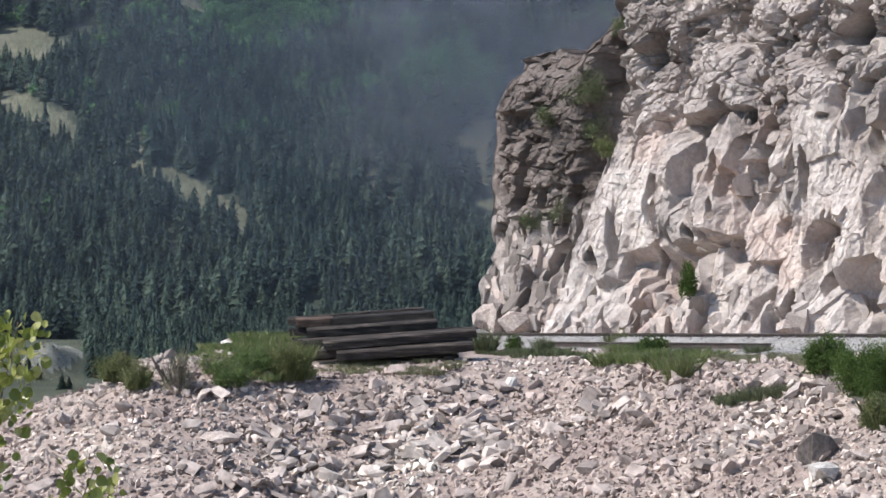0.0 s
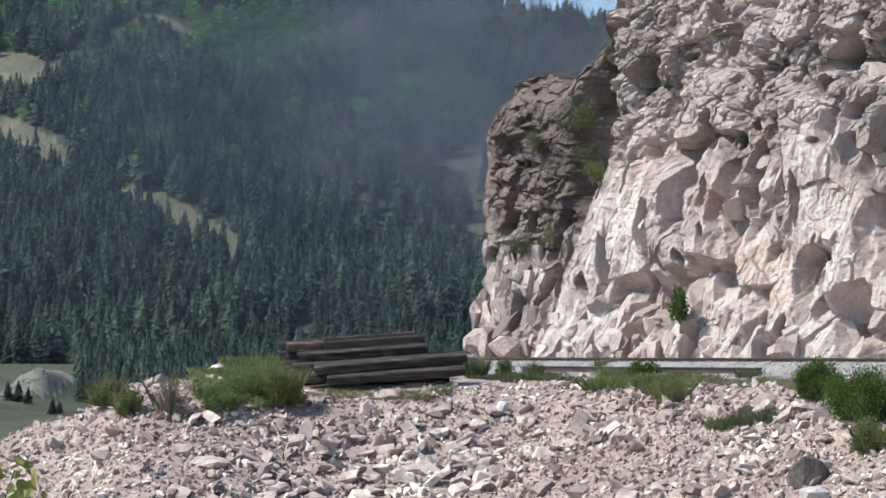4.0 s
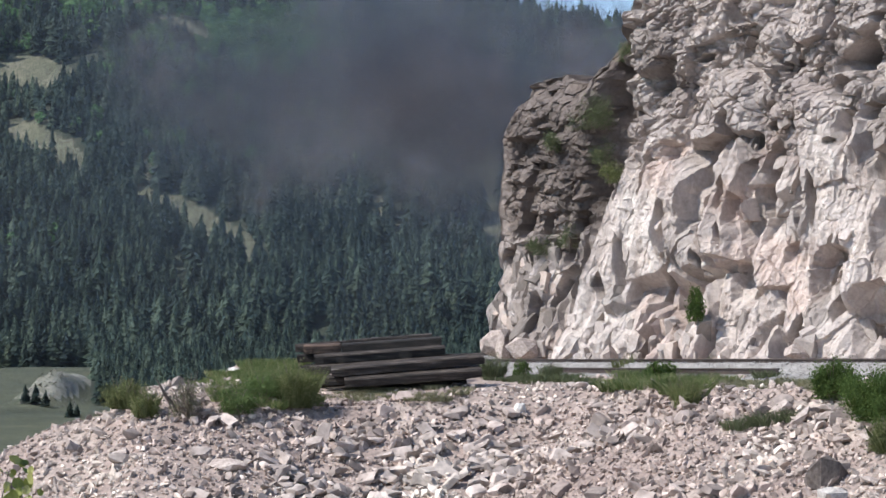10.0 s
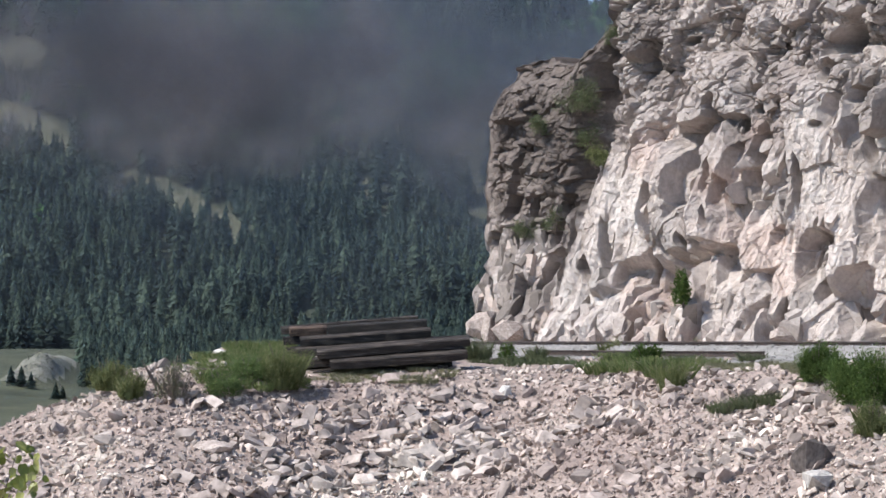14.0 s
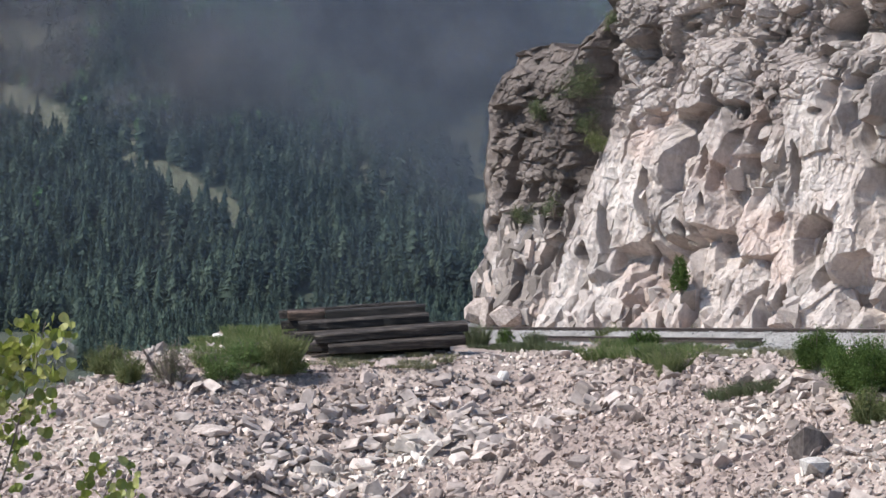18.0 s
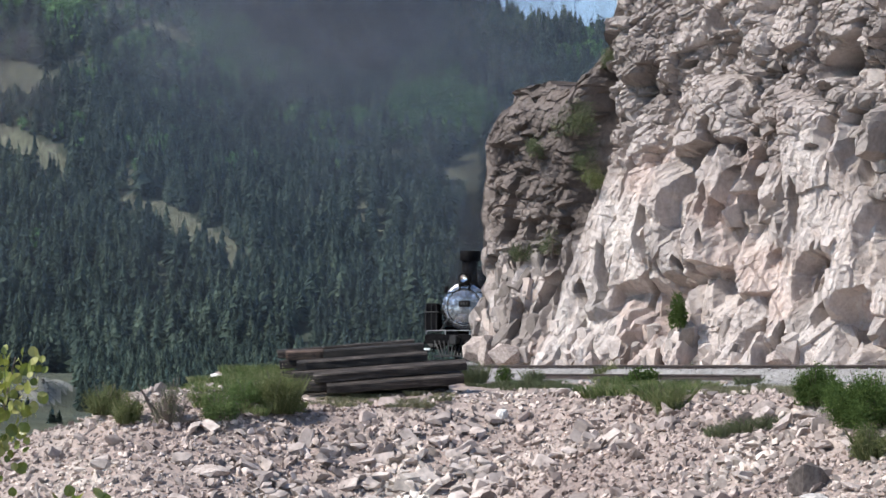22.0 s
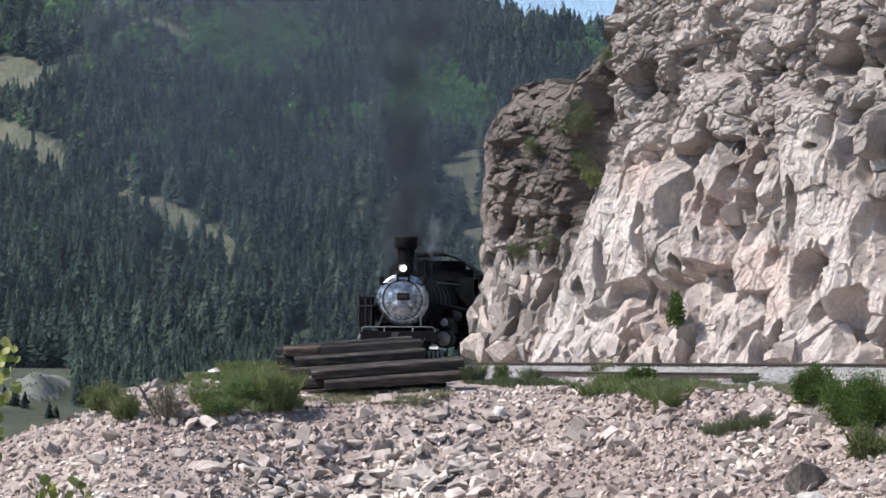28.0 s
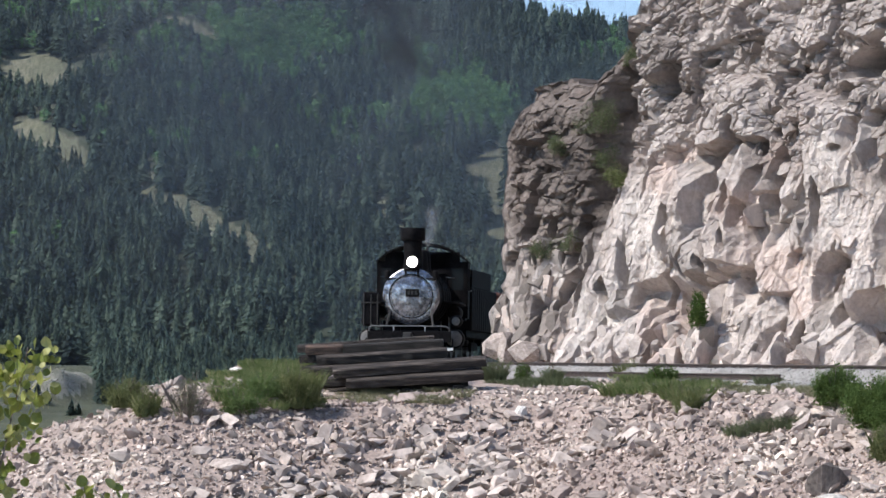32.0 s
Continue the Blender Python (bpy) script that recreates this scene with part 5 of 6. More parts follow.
def L(profile, axis="Y", sides=40, at=(0, 0, 0)):
    bm = bmesh.new()
    lathe(bm, profile, axis, sides, at)
    return bm


def T(*tubes, sides=10):
    bm = bmesh.new()
    for t in tubes:
        tube(bm, *t, sides=sides)
    return bm


worn_steel = speckled("worn_steel", [(0.3, (0.10, 0.10, 0.10)), (0.7, (0.22, 0.22, 0.22))], 5.0, 0.5, 0.6, bumpy=0.002)
cover_grey = speckled("cover_grey", [(0.3, (0.07, 0.068, 0.065)), (0.7, (0.16, 0.155, 0.15))], 4.0, 0.6, bumpy=0.003)


def make_loco():
    """Narrow gauge steam locomotive; it faces -y, and its smokebox front is at y 0 over the rails' tops."""
    e = thing("steam_locomotive", pose(0, 0, 0), "black narrow gauge steam locomotive with a silver-grey smokebox front", "locomotive")
    zc, r = 2.0, 0.89
    box_ = part("smokebox", L([(0.02, r), (0.10, r + 0.015), (0.12, r), (1.9, r), (1.95, r + 0.02), (2.0, r)], at=(0, 0, zc), sides=48), black_iron, e, "black smokebox barrel", 30)
    part("smokebox_front", L([(-0.06, r - 0.19), (-0.055, r - 0.14), (-0.02, r - 0.035), (0.0, r - 0.01), (0.03, r)], at=(0, 0, zc), sides=48), graphite, box_, "silver-grey ring", 25)
    door = part("smokebox_door", L([(-0.16, 0.02), (-0.155, 0.30), (-0.13, 0.50), (-0.10, 0.60), (-0.055, 0.63), (-0.05, 0.66)], at=(0, 0, zc), sides=48), graphite, e, "domed silver-grey door", 25)
    part("door_seam", L([(-0.03, 0.635), (-0.075, 0.655), (-0.078, 0.685), (-0.05, 0.695), (-0.03, 0.68)], at=(0, 0, zc), sides=48), black_iron, door, "dark seam round the door", 25)
    for k in range(24):
        a = 2 * math.pi * k / 24
        part("bolt", T(((0.80 * math.cos(a), -0.03, zc + 0.80 * math.sin(a)), (0.80 * math.cos(a), -0.055, zc + 0.80 * math.sin(a)), 0.022), sides=6), worn_iron, box_)
    for k in range(14):
        a = 2 * math.pi * (k + 0.5) / 14
        c, d = math.cos(a), math.sin(a)
        part("door_clamp", B((-0.02, 0.02, -0.11, -0.06, -0.035, 0.035)), worn_iron, door).matrix_basis = pose(0.65 * c, 0.02, zc + 0.65 * d, 0, 90 - math.degrees(a))
    part("hinge", B((0.18, 0.72, -0.20, -0.12, zc + 0.16, zc + 0.21), (0.18, 0.72, -0.20, -0.12, zc - 0.06, zc - 0.01)), graphite, door)
    plate = part("number_plate", B((-0.16, 0.26, -0.24, -0.15, zc - 0.02, zc + 0.22)), black_iron, e, "black cast number plate")
    for k in range(3):
        part("number_bar", B((-0.10 + 0.11 * k, -0.03 + 0.11 * k, -0.252, -0.235, zc + 0.04, zc + 0.16), bevel=0.0), worn_iron, plate)
    # boiler
    boiler = part("boiler", L([(2.0, 0.86), (4.2, 0.93), (6.2, 0.98), (7.6, 0.98)], at=(0, 0, zc + 0.05), sides=40), black_iron, e, "black boiler barrel", 30)
    for y in (2.6, 3.6, 4.6, 5.6):
        part("boiler_band", L([(y, 0.80), (y, 0.905 + 0.025 * (y - 2)), (y + 0.07, 0.905 + 0.025 * (y - 2)), (y + 0.07, 0.80)], at=(0, 0, zc + 0.05), sides=40), black_iron, boiler)
    stack = part("chimney", L([(2.72, 0.36), (2.86, 0.31), (3.2, 0.265), (3.74, 0.30), (3.76, 0.37), (3.80, 0.385), (4.10, 0.39), (4.14, 0.375), (4.14, 0.28), (3.5, 0.25)], "Z", 32, (0, 0.75, 0)), black_iron, e, "black capped chimney", 30)
    part("steam_dome", L([(2.75, 0.46), (3.05, 0.40), (3.42, 0.38), (3.55, 0.33), (3.60, 0.20), (3.61, 0.02)], "Z", 32, (0, 4.6, 0)), black_iron, e, "", 40)
    part("sand_dome", L([(2.75, 0.44), (3.05, 0.38), (3.36, 0.36), (3.47, 0.30), (3.51, 0.02)], "Z", 32, (0, 2.9, 0)), black_iron, e, "", 40)
    bell = part("bell", L([(3.08, 0.20), (3.12, 0.17), (3.30, 0.12), (3.36, 0.05), (3.38, 0.01)], "Z", 20, (0, 2.15, 0)), worn_iron, e, "small dull metal bell", 40)
    part("bell_yoke", T(((-0.25, 2.15, 2.8), (-0.25, 2.15, 3.42), 0.025), ((0.25, 2.15, 2.8), (0.25, 2.15, 3.42), 0.025), ((-0.25, 2.15, 3.42), (0.25, 2.15, 3.42), 0.025)), black_iron, bell)
    part("whistle", T(((0.25, 5.4, 2.9), (0.25, 5.4, 3.75), 0.045), ((0.25, 5.4, 3.75), (0.25, 5.4, 3.95), 0.065)), worn_iron, e)
    part("safety_valve", T(((-0.2, 5.2, 2.9), (-0.2, 5.2, 3.35), 0.06), ((0.0, 5.2, 2.9), (0.0, 5.2, 3.35), 0.06)), worn_iron, e)
    # headlamp on its bracket
    lamp = part("headlamp", L([(0.0, 0.02), (-0.02, 0.172), (-0.30, 0.172), (-0.30, 0.215), (-0.26, 0.23), (0.0, 0.23), (0.10, 0.19), (0.14, 0.05)], at=(0.02, 0.10, 3.06), sides=32), black_iron, e, "round black headlamp housing", 40)
    dish = [(r_ * r_ / 0.40, r_) for r_ in np.linspace(0.012, 0.165, 12)]
    bm = L([(-0.20 - (s_ - 0.0681), r_) for s_, r_ in dish[::-1]], at=(0.02, 0.10, 3.06), sides=36)
    bm.faces.ensure_lookup_table()
    bmesh.ops.delete(bm, geom=[f for f in bm.faces if len(f.verts) == 36 and f.calc_center_median().y < 0.0 and f.calc_area() > 0.05], context="FACES_ONLY")
    part("reflector", bm, mirror, lamp, "mirror-bright lamp reflector", 80)
    part("bulb", L([(-0.018, 0.002), (-0.012, 0.013), (0.0, 0.018), (0.012, 0.013), (0.018, 0.002)], at=(0.02, 0.10 - 0.20 + 0.0681 - 0.10, 3.06), sides=12), lamp_glow, lamp, "glowing lamp bulb")
    part("lamp_bracket", B((-0.22, 0.26, -0.14, 0.22, 2.80, 2.86), (-0.2, -0.14, -0.1, 0.1, 2.6, 2.8), (0.18, 0.24, -0.1, 0.1, 2.6, 2.8)), black_iron, lamp)
    for sx in (-1, 1):
        part("marker_lamp", L([(2.52, 0.075), (2.54, 0.085), (2.72, 0.085), (2.76, 0.05)], "Z", 14, (sx * 0.74, 0.12, 0.04)), black_iron, e)
        part("classification_step", B((sx * 0.62 - 0.16, sx * 0.62 + 0.16, -0.10, 0.14, 2.52, 2.56)), black_iron, e)
    # front end: deck, beam, rails, braces, pilot
    part("deck", B((-1.25, 1.25, -0.95, 0.2, 0.88, 0.94)), black_iron, e, "black pilot deck")
    beam = part("buffer_beam", B((-1.28, 1.28, -1.0, -0.84, 0.58, 0.92)), black_iron, e, "black buffer beam")
    part("coupler", B((-0.12, 0.12, -1.35, -0.95, 0.58, 0.84), (-0.17, 0.10, -1.5, -1.3, 0.54, 0.88), bevel=0.03), worn_iron, beam)
    for sx in (-1, 1):
        part("corner_step", B((sx * 1.15 - 0.2, sx * 1.15 + 0.2, -1.05, -0.7, 0.28, 0.33), (sx * 1.15 - 0.2, sx * 1.15 - 0.16, -0.9, -0.86, 0.3, 0.7), (sx * 1.15 + 0.16, sx * 1.15 + 0.2, -0.9, -0.86, 0.3, 0.7)), black_iron, e)
        part("step_plate", B((sx * 1.20 - 0.15, sx * 1.20 + 0.15, -1.07, -1.04, 0.33, 0.41), bevel=0.005), white_paint, e, "white painted step plate")
    bm = bmesh.new()
    bar(bm, [(-1.22, -0.98, 0.70), (-1.22, -0.98, 1.02), (-1.16, -0.98, 1.07), (1.10, -0.98, 1.07), (1.22, -0.98, 1.0), (1.24, -0.98, 0.66)], 0.020)
    part("handrail", bm, worn_steel, e, "bare steel handrail across the front")
    for sx in (-1, 1):
        part("brace", T(((sx * 0.72, -0.80, 1.05), (sx * 0.62, 0.02, 1.62), 0.035)), worn_iron, e, "slanting steel brace")
        part("post", T(((sx * 0.48, -0.97, 0.70), (sx * 0.48, -0.97, 1.08), 0.018)), bright_steel, e)
    for k in range(11):
        x = -0.90 + 0.18 * k
        part("pilot_slat", T(((x * 0.62, -1.45 + 0.25 * abs(x), 0.10), (x, -0.98, 0.70), 0.026), sides=6), worn_iron, e)
    part("pilot_bottom", B((-0.8, 0.8, -1.42, -1.25, 0.07, 0.14)), worn_iron, e)
    part("pilot_truck_frame", B((-0.62, 0.62, 0.0, 1.5, 0.32, 0.50)), black_iron, e)
    # cylinders, valve chests, air tanks and pumps
    for sx in (-1, 1):
        cyl = part("cylinder", L([(0.30, 0.10), (0.31, 0.26), (0.36, 0.30), (0.44, 0.31), (1.30, 0.31), (1.38, 0.28)], at=(sx * 1.33, 0, 0.70), sides=28), black_iron, e, "black steam cylinder", 30)
        part("cylinder_head", L([(0.255, 0.03), (0.26, 0.18), (0.30, 0.25)], at=(sx * 1.33, 0, 0.70), sides=28), cover_grey, cyl, "worn grey cylinder cover", 30)
        part("valve_chest", L([(0.24, 0.03), (0.25, 0.15), (0.32, 0.19), (1.34, 0.19), (1.40, 0.14)], at=(sx * 1.38, 0, 1.24), sides=24), black_iron, e, "", 30)
        part("valve_cover", L([(0.20, 0.02), (0.21, 0.10), (0.245, 0.13)], at=(sx * 1.38, 0, 1.24), sides=24), white_paint if sx < 0 else cover_grey, e, "", 30)
        part("saddle", B((sx * 0.35 - 0.55, sx * 0.35 + 0.55, 0.4, 1.3, 0.55, 1.25)), black_iron, e)
        part("running_board", B((sx * 1.22 - 0.26, sx * 1.22 + 0.26, 0.9, 7.6, 1.80, 1.86)), black_iron, e)
        part("air_tank", L([(2.2, 0.06), (2.22, 0.20), (2.3, 0.23), (4.5, 0.23), (4.58, 0.20), (4.6, 0.06)], at=(sx * 1.24, 0, 1.54), sides=20), black_iron, e, "", 30)
        part("side_rail", T(((sx * 1.02, 1.0, 2.62), (sx * 1.08, 7.4, 2.75), 0.018)), worn_iron, e)
    chest = part("air_pump", B((-1.50, -0.98, -0.30, 0.35, 1.10, 1.78), (-1.46, -1.02, -0.25, 0.30, 1.78, 2.12), bevel=0.03), black_iron, e, "black air pump beside the smokebox")
    part("pump_flange", B((-1.53, -0.95, -0.33, 0.38, 1.76, 1.81)), worn_iron, chest)
    for x in (-1.44, -1.22, -1.02):
        part("pump_pipe", T(((x, -0.30, 1.0), (x, -0.30, 2.05), 0.02)), worn_iron, chest)
    # wheels with rods
    for sx in (-1, 1):
        part("pilot_wheel", L([(-0.05, 0.36), (-0.02, 0.375), (0.08, 0.365)], "X", 24, (sx * 0.50, 0.75, 0.365)), worn_iron, e, "", 30)
        for k in range(4):
            y = 2.3 + 1.18 * k
            w = part("driving_wheel", L([(-0.055, 0.50), (-0.045, 0.57), (-0.02, 0.575), (0.07, 0.56), (0.07, 0.47)], "X", 32, (sx * 0.53, y, 0.56)), worn_iron, e, "black spoked driving wheel", 30)
            bm = bmesh.new()
            for q in range(12):
                a = 2 * math.pi * q / 12
                tube(bm, (sx * 0.53, y, 0.56), (sx * 0.53, y + 0.5 * math.cos(a), 0.56 + 0.5 * math.sin(a)), 0.04, 0.025, 6)
            part("spokes", bm, black_iron, w)
            part("axle_hub", T(((sx * 0.48, y, 0.56), (sx * 0.66, y, 0.56), 0.09), sides=14), black_iron, w)
        part("side_rod", B((sx * 0.70 - 0.03, sx * 0.70 + 0.03, 2.2, 6.0, 0.36, 0.47)), bright_steel, e, "bare steel coupling rod")
        part("main_rod", B((sx * 0.80 - 0.03, sx * 0.80 + 0.03, 1.4, 4.7, 0.44, 0.54)), bright_steel, e)
    part("frame", B((-0.42, -0.34, 0.2, 8.0, 0.55, 1.1), (0.34, 0.42, 0.2, 8.0, 0.55, 1.1), (-0.3, 0.3, 5.6, 7.5, 0.7, 1.2)), black_iron, e)
    part("firebox", B((-0.95, 0.95, 5.6, 7.5, 1.0, 2.2)), black_iron, e)
    # cab
    cab = part("cab", bmesh.new(), black_iron, e, "black steel cab")
    wall = bmesh.new()
    for x0, x1, z0, z1 in [(-1.5, -0.95, 1.5, 2.35), (0.95, 1.5, 1.5, 2.35), (-1.5, -1.38, 2.35, 3.1), (1.38, 1.5, 2.35, 3.1), (-0.98, -0.86, 2.35, 3.1), (0.86, 0.98, 2.35, 3.1), (-0.9, 0.9, 2.9, 3.55), (-1.5, 1.5, 3.08, 3.30), (-1.25, 1.25, 3.28, 3.62)]:
        box(wall, x0, x1, 7.4, 7.46, z0, z1)
    part("cab_front", wall, black_iron, cab)
    for sx in (-1, 1):
        part("front_window", B((sx * 1.18 - 0.2, sx * 1.18 + 0.2, 7.42, 7.435, 2.35, 3.08), bevel=0), dark_glass, cab, "dark cab window")
        part("cab_side", B((sx * 1.5 - 0.03, sx * 1.5 + 0.03, 7.4, 9.3, 1.4, 2.35), (sx * 1.5 - 0.03, sx * 1.5 + 0.03, 7.4, 7.75, 2.35, 3.28), (sx * 1.5 - 0.03, sx * 1.5 + 0.03, 9.0, 9.3, 2.35, 3.28), (sx * 1.5 - 0.03, sx * 1.5 + 0.03, 7.4, 9.3, 3.1, 3.28)), black_iron, cab)
        part("arm_rest", B((sx * 1.55 - 0.06, sx * 1.55 + 0.06, 7.8, 8.95, 2.33, 2.38)), worn_iron, cab)
        part("cab_step", B((sx * 1.3 - 0.2, sx * 1.3 + 0.2, 9.0, 9.3, 0.45, 0.5), (sx * 1.3 - 0.2, sx * 1.3 - 0.15, 9.1, 9.2, 0.45, 1.4)), black_iron, cab)
    roof = bmesh.new()
    n, ra = 18, 2.25
    rings = []
    for y in (7.15, 9.75):
        for rad in (ra, ra - 0.05):
            rings.append([roof.verts.new((rad * math.sin(a), y, 1.68 + rad * math.cos(a))) for a in np.linspace(-0.76, 0.76, n)])
    for p, q in ((0, 2), (1, 3), (0, 1), (2, 3)):
        for i in range(n - 1):
            roof.faces.new((rings[p][i], rings[p][i + 1], rings[q][i + 1], rings[q][i]))
    bmesh.ops.recalc_face_normals(roof, faces=roof.faces)
    part("cab_roof", roof, black_iron, cab, "arched black cab roof")
    part("cab_floor", B((-1.45, 1.45, 7.4, 9.4, 1.35, 1.42)), black_iron, cab)
    part("backhead", B((-0.8, 0.8, 7.46, 7.7, 1.42, 2.9)), black_iron, cab)
    return e


def make_tender():
    e = thing("tender", pose(0, 0, 0), "black steel locomotive tender heaped with coal", "tender")
    part("tank", B((-1.35, 1.35, 0.3, 6.4, 0.95, 2.45), bevel=0.04), black_iron, e, "black riveted water tank")
    part("coal_bunker", B((-1.35, -1.29, 0.3, 4.8, 2.45, 3.05), (1.29, 1.35, 0.3, 4.8, 2.45, 3.05), (-1.3, 1.3, 4.74, 4.8, 2.45, 3.05)), black_iron, e)
    rng = np.random.default_rng(5)
    bm = bmesh.new()
    bmesh.ops.create_grid(bm, x_segments=16, y_segments=26, size=1)
    for v in bm.verts:
        x, y = v.co.x * 1.28, 2.5 + v.co.y * 2.2
        v.co = (x, y, 2.75 + 0.45 * (1 - (x / 1.4) ** 2) + rng.uniform(-0.07, 0.07))
    part("coal", bm, black_iron, e, "heap of black coal")
    part("underframe", B((-1.2, 1.2, 0.1, 6.6, 0.72, 0.95)), black_iron, e)
    for y in (1.4, 5.2):
        part("truck_frame", B((-0.72, -0.62, y - 0.8, y + 0.8, 0.3, 0.6), (0.62, 0.72, y - 0.8, y + 0.8, 0.3, 0.6), (-0.7, 0.7, y - 0.15, y + 0.15, 0.4, 0.72)), black_iron, e)
        for dy in (-0.55, 0.55):
            for sx in (-1, 1):
                part("wheel", L([(-0.06, 0.33), (-0.04, 0.36), (0.07, 0.35)], "X", 22, (sx * 0.5, y + dy, 0.35)), worn_iron, e, "", 30)
    for k in range(12):
        for sx in (-1, 1):
            part("rivet_strip", B((sx * 1.355 - 0.008, sx * 1.355 + 0.008, 0.5 + 0.52 * k, 0.53 + 0.52 * k, 1.0, 2.4), bevel=0), black_iron, e)
    return e


def make_car():
    e = thing("freight_car", pose(0, 0, 0), "reddish brown wooden freight car behind the tender", "railway car")
    part("body", B((-1.22, 1.22, 0.2, 9.0, 1.0, 2.25)), boxcar_red, e, "reddish brown planked body")
    for k in range(40):
        y = 0.22 + 0.22 * k
        for sx in (-1, 1):
            part("board", B((sx * 1.23 - 0.012, sx * 1.23 + 0.012, y, y + 0.205, 1.02, 2.22), bevel=0.004), boxcar_red, e)
    for k in range(11):
        x = -1.2 + 0.22 * k
        part("end_board", B((x, x + 0.205, 0.17, 0.20, 1.02, 2.22), bevel=0.004), boxcar_red, e)
    part("roof", B((-1.3, 1.3, 0.1, 9.1, 2.25, 2.32), (-0.9, 0.9, 0.1, 9.1, 2.32, 2.40)), boxcar_red, e, "low reddish brown roof")
    part("sill", B((-1.1, 1.1, 0.1, 9.1, 0.75, 1.0)), black_iron, e)
    part("grab_iron", T(((0.8, 0.14, 1.2), (0.8, 0.14, 2.1), 0.02), ((1.1, 0.14, 1.2), (1.1, 0.14, 2.1), 0.02)), worn_iron, e)
    for y in (1.6, 7.6):
        part("truck_frame", B((-0.72, -0.62, y - 0.8, y + 0.8, 0.3, 0.6), (0.62, 0.72, y - 0.8, y + 0.8, 0.3, 0.6), (-0.7, 0.7, y - 0.15, y + 0.15, 0.4, 0.75)), black_iron, e)
        for dy in (-0.55, 0.55):
            for sx in (-1, 1):
                part("wheel", L([(-0.06, 0.33), (-0.04, 0.36), (0.07, 0.35)], "X", 22, (sx * 0.5, y + dy, 0.35)), worn_iron, e, "", 30)
    return e


loco = make_loco()
tender = make_tender()
freight_car = make_car()



# ---- smoke ----
scene.cycles.transparent_max_bounces = 96


def smoke_material(name, colour, density):
    """Soft-edged wisps: clear at the rim, thickest in the middle, broken up by noise."""
    m = bpy.data.materials.new(name)
    m.use_nodes = True
    n, l = m.node_tree.nodes, m.node_tree.links
    n.clear()
    outn = n.new("ShaderNodeOutputMaterial")
    clear, body, back = n.new("ShaderNodeBsdfTransparent"), n.new("ShaderNodeBsdfDiffuse"), n.new("ShaderNodeBsdfTranslucent")
    body.inputs[0].default_value = back.inputs[0].default_value = (*colour, 1)
    both, final = n.new("ShaderNodeMixShader"), n.new("ShaderNodeMixShader")
    l.new(body.outputs[0], both.inputs[1])
    l.new(back.outputs[0], both.inputs[2])
    uv = n.new("ShaderNodeUVMap")
    dist = n.new("ShaderNodeVectorMath")
    dist.operation = "DISTANCE"
    dist.inputs[1].default_value = (0.5, 0.5, 0)
    l.new(uv.outputs[0], dist.inputs[0])
    fall = n.new("ShaderNodeMapRange")
    fall.interpolation_type = "SMOOTHERSTEP"
    fall.inputs[1].default_value, fall.inputs[2].default_value = 0.5, 0.0
    fall.inputs[3].default_value, fall.inputs[4].default_value = 0.0, density
    l.new(dist.outputs["Value"], fall.inputs[0])
    co = n.new("ShaderNodeTexCoord")
    nz = noise_node(n, l, co.outputs["Object"], 0.9, 3, 0.6)
    mr = n.new("ShaderNodeMapRange")
    mr.inputs[1].default_value, mr.inputs[2].default_value = 0.3, 0.7
    l.new(nz.outputs[0], mr.inputs[0])
    mul = n.new("ShaderNodeMath")
    mul.operation = "MULTIPLY"
    l.new(fall.outputs[0], mul.inputs[0])
    l.new(mr.outputs[0], mul.inputs[1])
    l.new(mul.outputs[0], final.inputs[0])
    l.new(clear.outputs[0], final.inputs[1])
    l.new(both.outputs[0], final.inputs[2])
    l.new(final.outputs[0], outn.inputs[0])
    return m


smoke_dark = smoke_material("coal_smoke", (0.19, 0.185, 0.20), 0.37)
smoke_thin = smoke_material("thin_smoke", (0.22, 0.235, 0.27), 0.165)
smoke_stack = smoke_material("stack_smoke", (0.085, 0.09, 0.102), 0.32)
steam_white = smoke_material("steam", (0.55, 0.57, 0.60), 0.16)


def puff_mesh(seed, radius, count, mat, stretch=(1, 1, 1)):
    """Slightly bowed sheets strewn through a ball of smoke, turned mostly to face the camera."""
    rng = np.random.default_rng(seed)
    c = rng.normal(size=(count, 3)) * 0.40 * radius * np.array(stretch)
    up = rng.normal(size=(count, 3)) * 0.6 + np.array([0, 1.5, 0])
    up /= np.linalg.norm(up, axis=1, keepdims=True)
    a = np.cross(up, rng.normal(size=(count, 3)))
    a /= np.linalg.norm(a, axis=1, keepdims=True)
    b = np.cross(up, a)
    r = radius * rng.uniform(0.45, 0.85, (count, 1))
    corner = [c + r * (x * a + y * b) for x, y in ((-1, -1), (1, -1), (1, 1), (-1, 1))]
    v = np.stack(corner + [c + up * r * 0.12], 1).reshape(-1, 3)
    f = (np.array([(0, 1, 4), (1, 2, 4), (2, 3, 4), (3, 0, 4)])[None] + 5 * np.arange(count)[:, None, None]).reshape(-1, 3)
    me = mesh_of("smoke_puff", v, f, mat, flat=False)
    uv = me.uv_layers.new(name="UVMap")
    ring = np.array([(0, 0), (1, 0), (1, 1), (0, 1), (0.5, 0.5)])
    uv.data.foreach_set("uv", ring[f % 5].astype(np.float32).ravel())
    return me


SMOKE = []
puffs_dark = [puff_mesh(20 + k, 4.6, 26, smoke_dark, (1.3, 1, 0.9)) for k in range(3)]
puffs_thin = [puff_mesh(30 + k, 7.4, 24, smoke_thin, (1.5, 1, 0.95)) for k in range(3)]
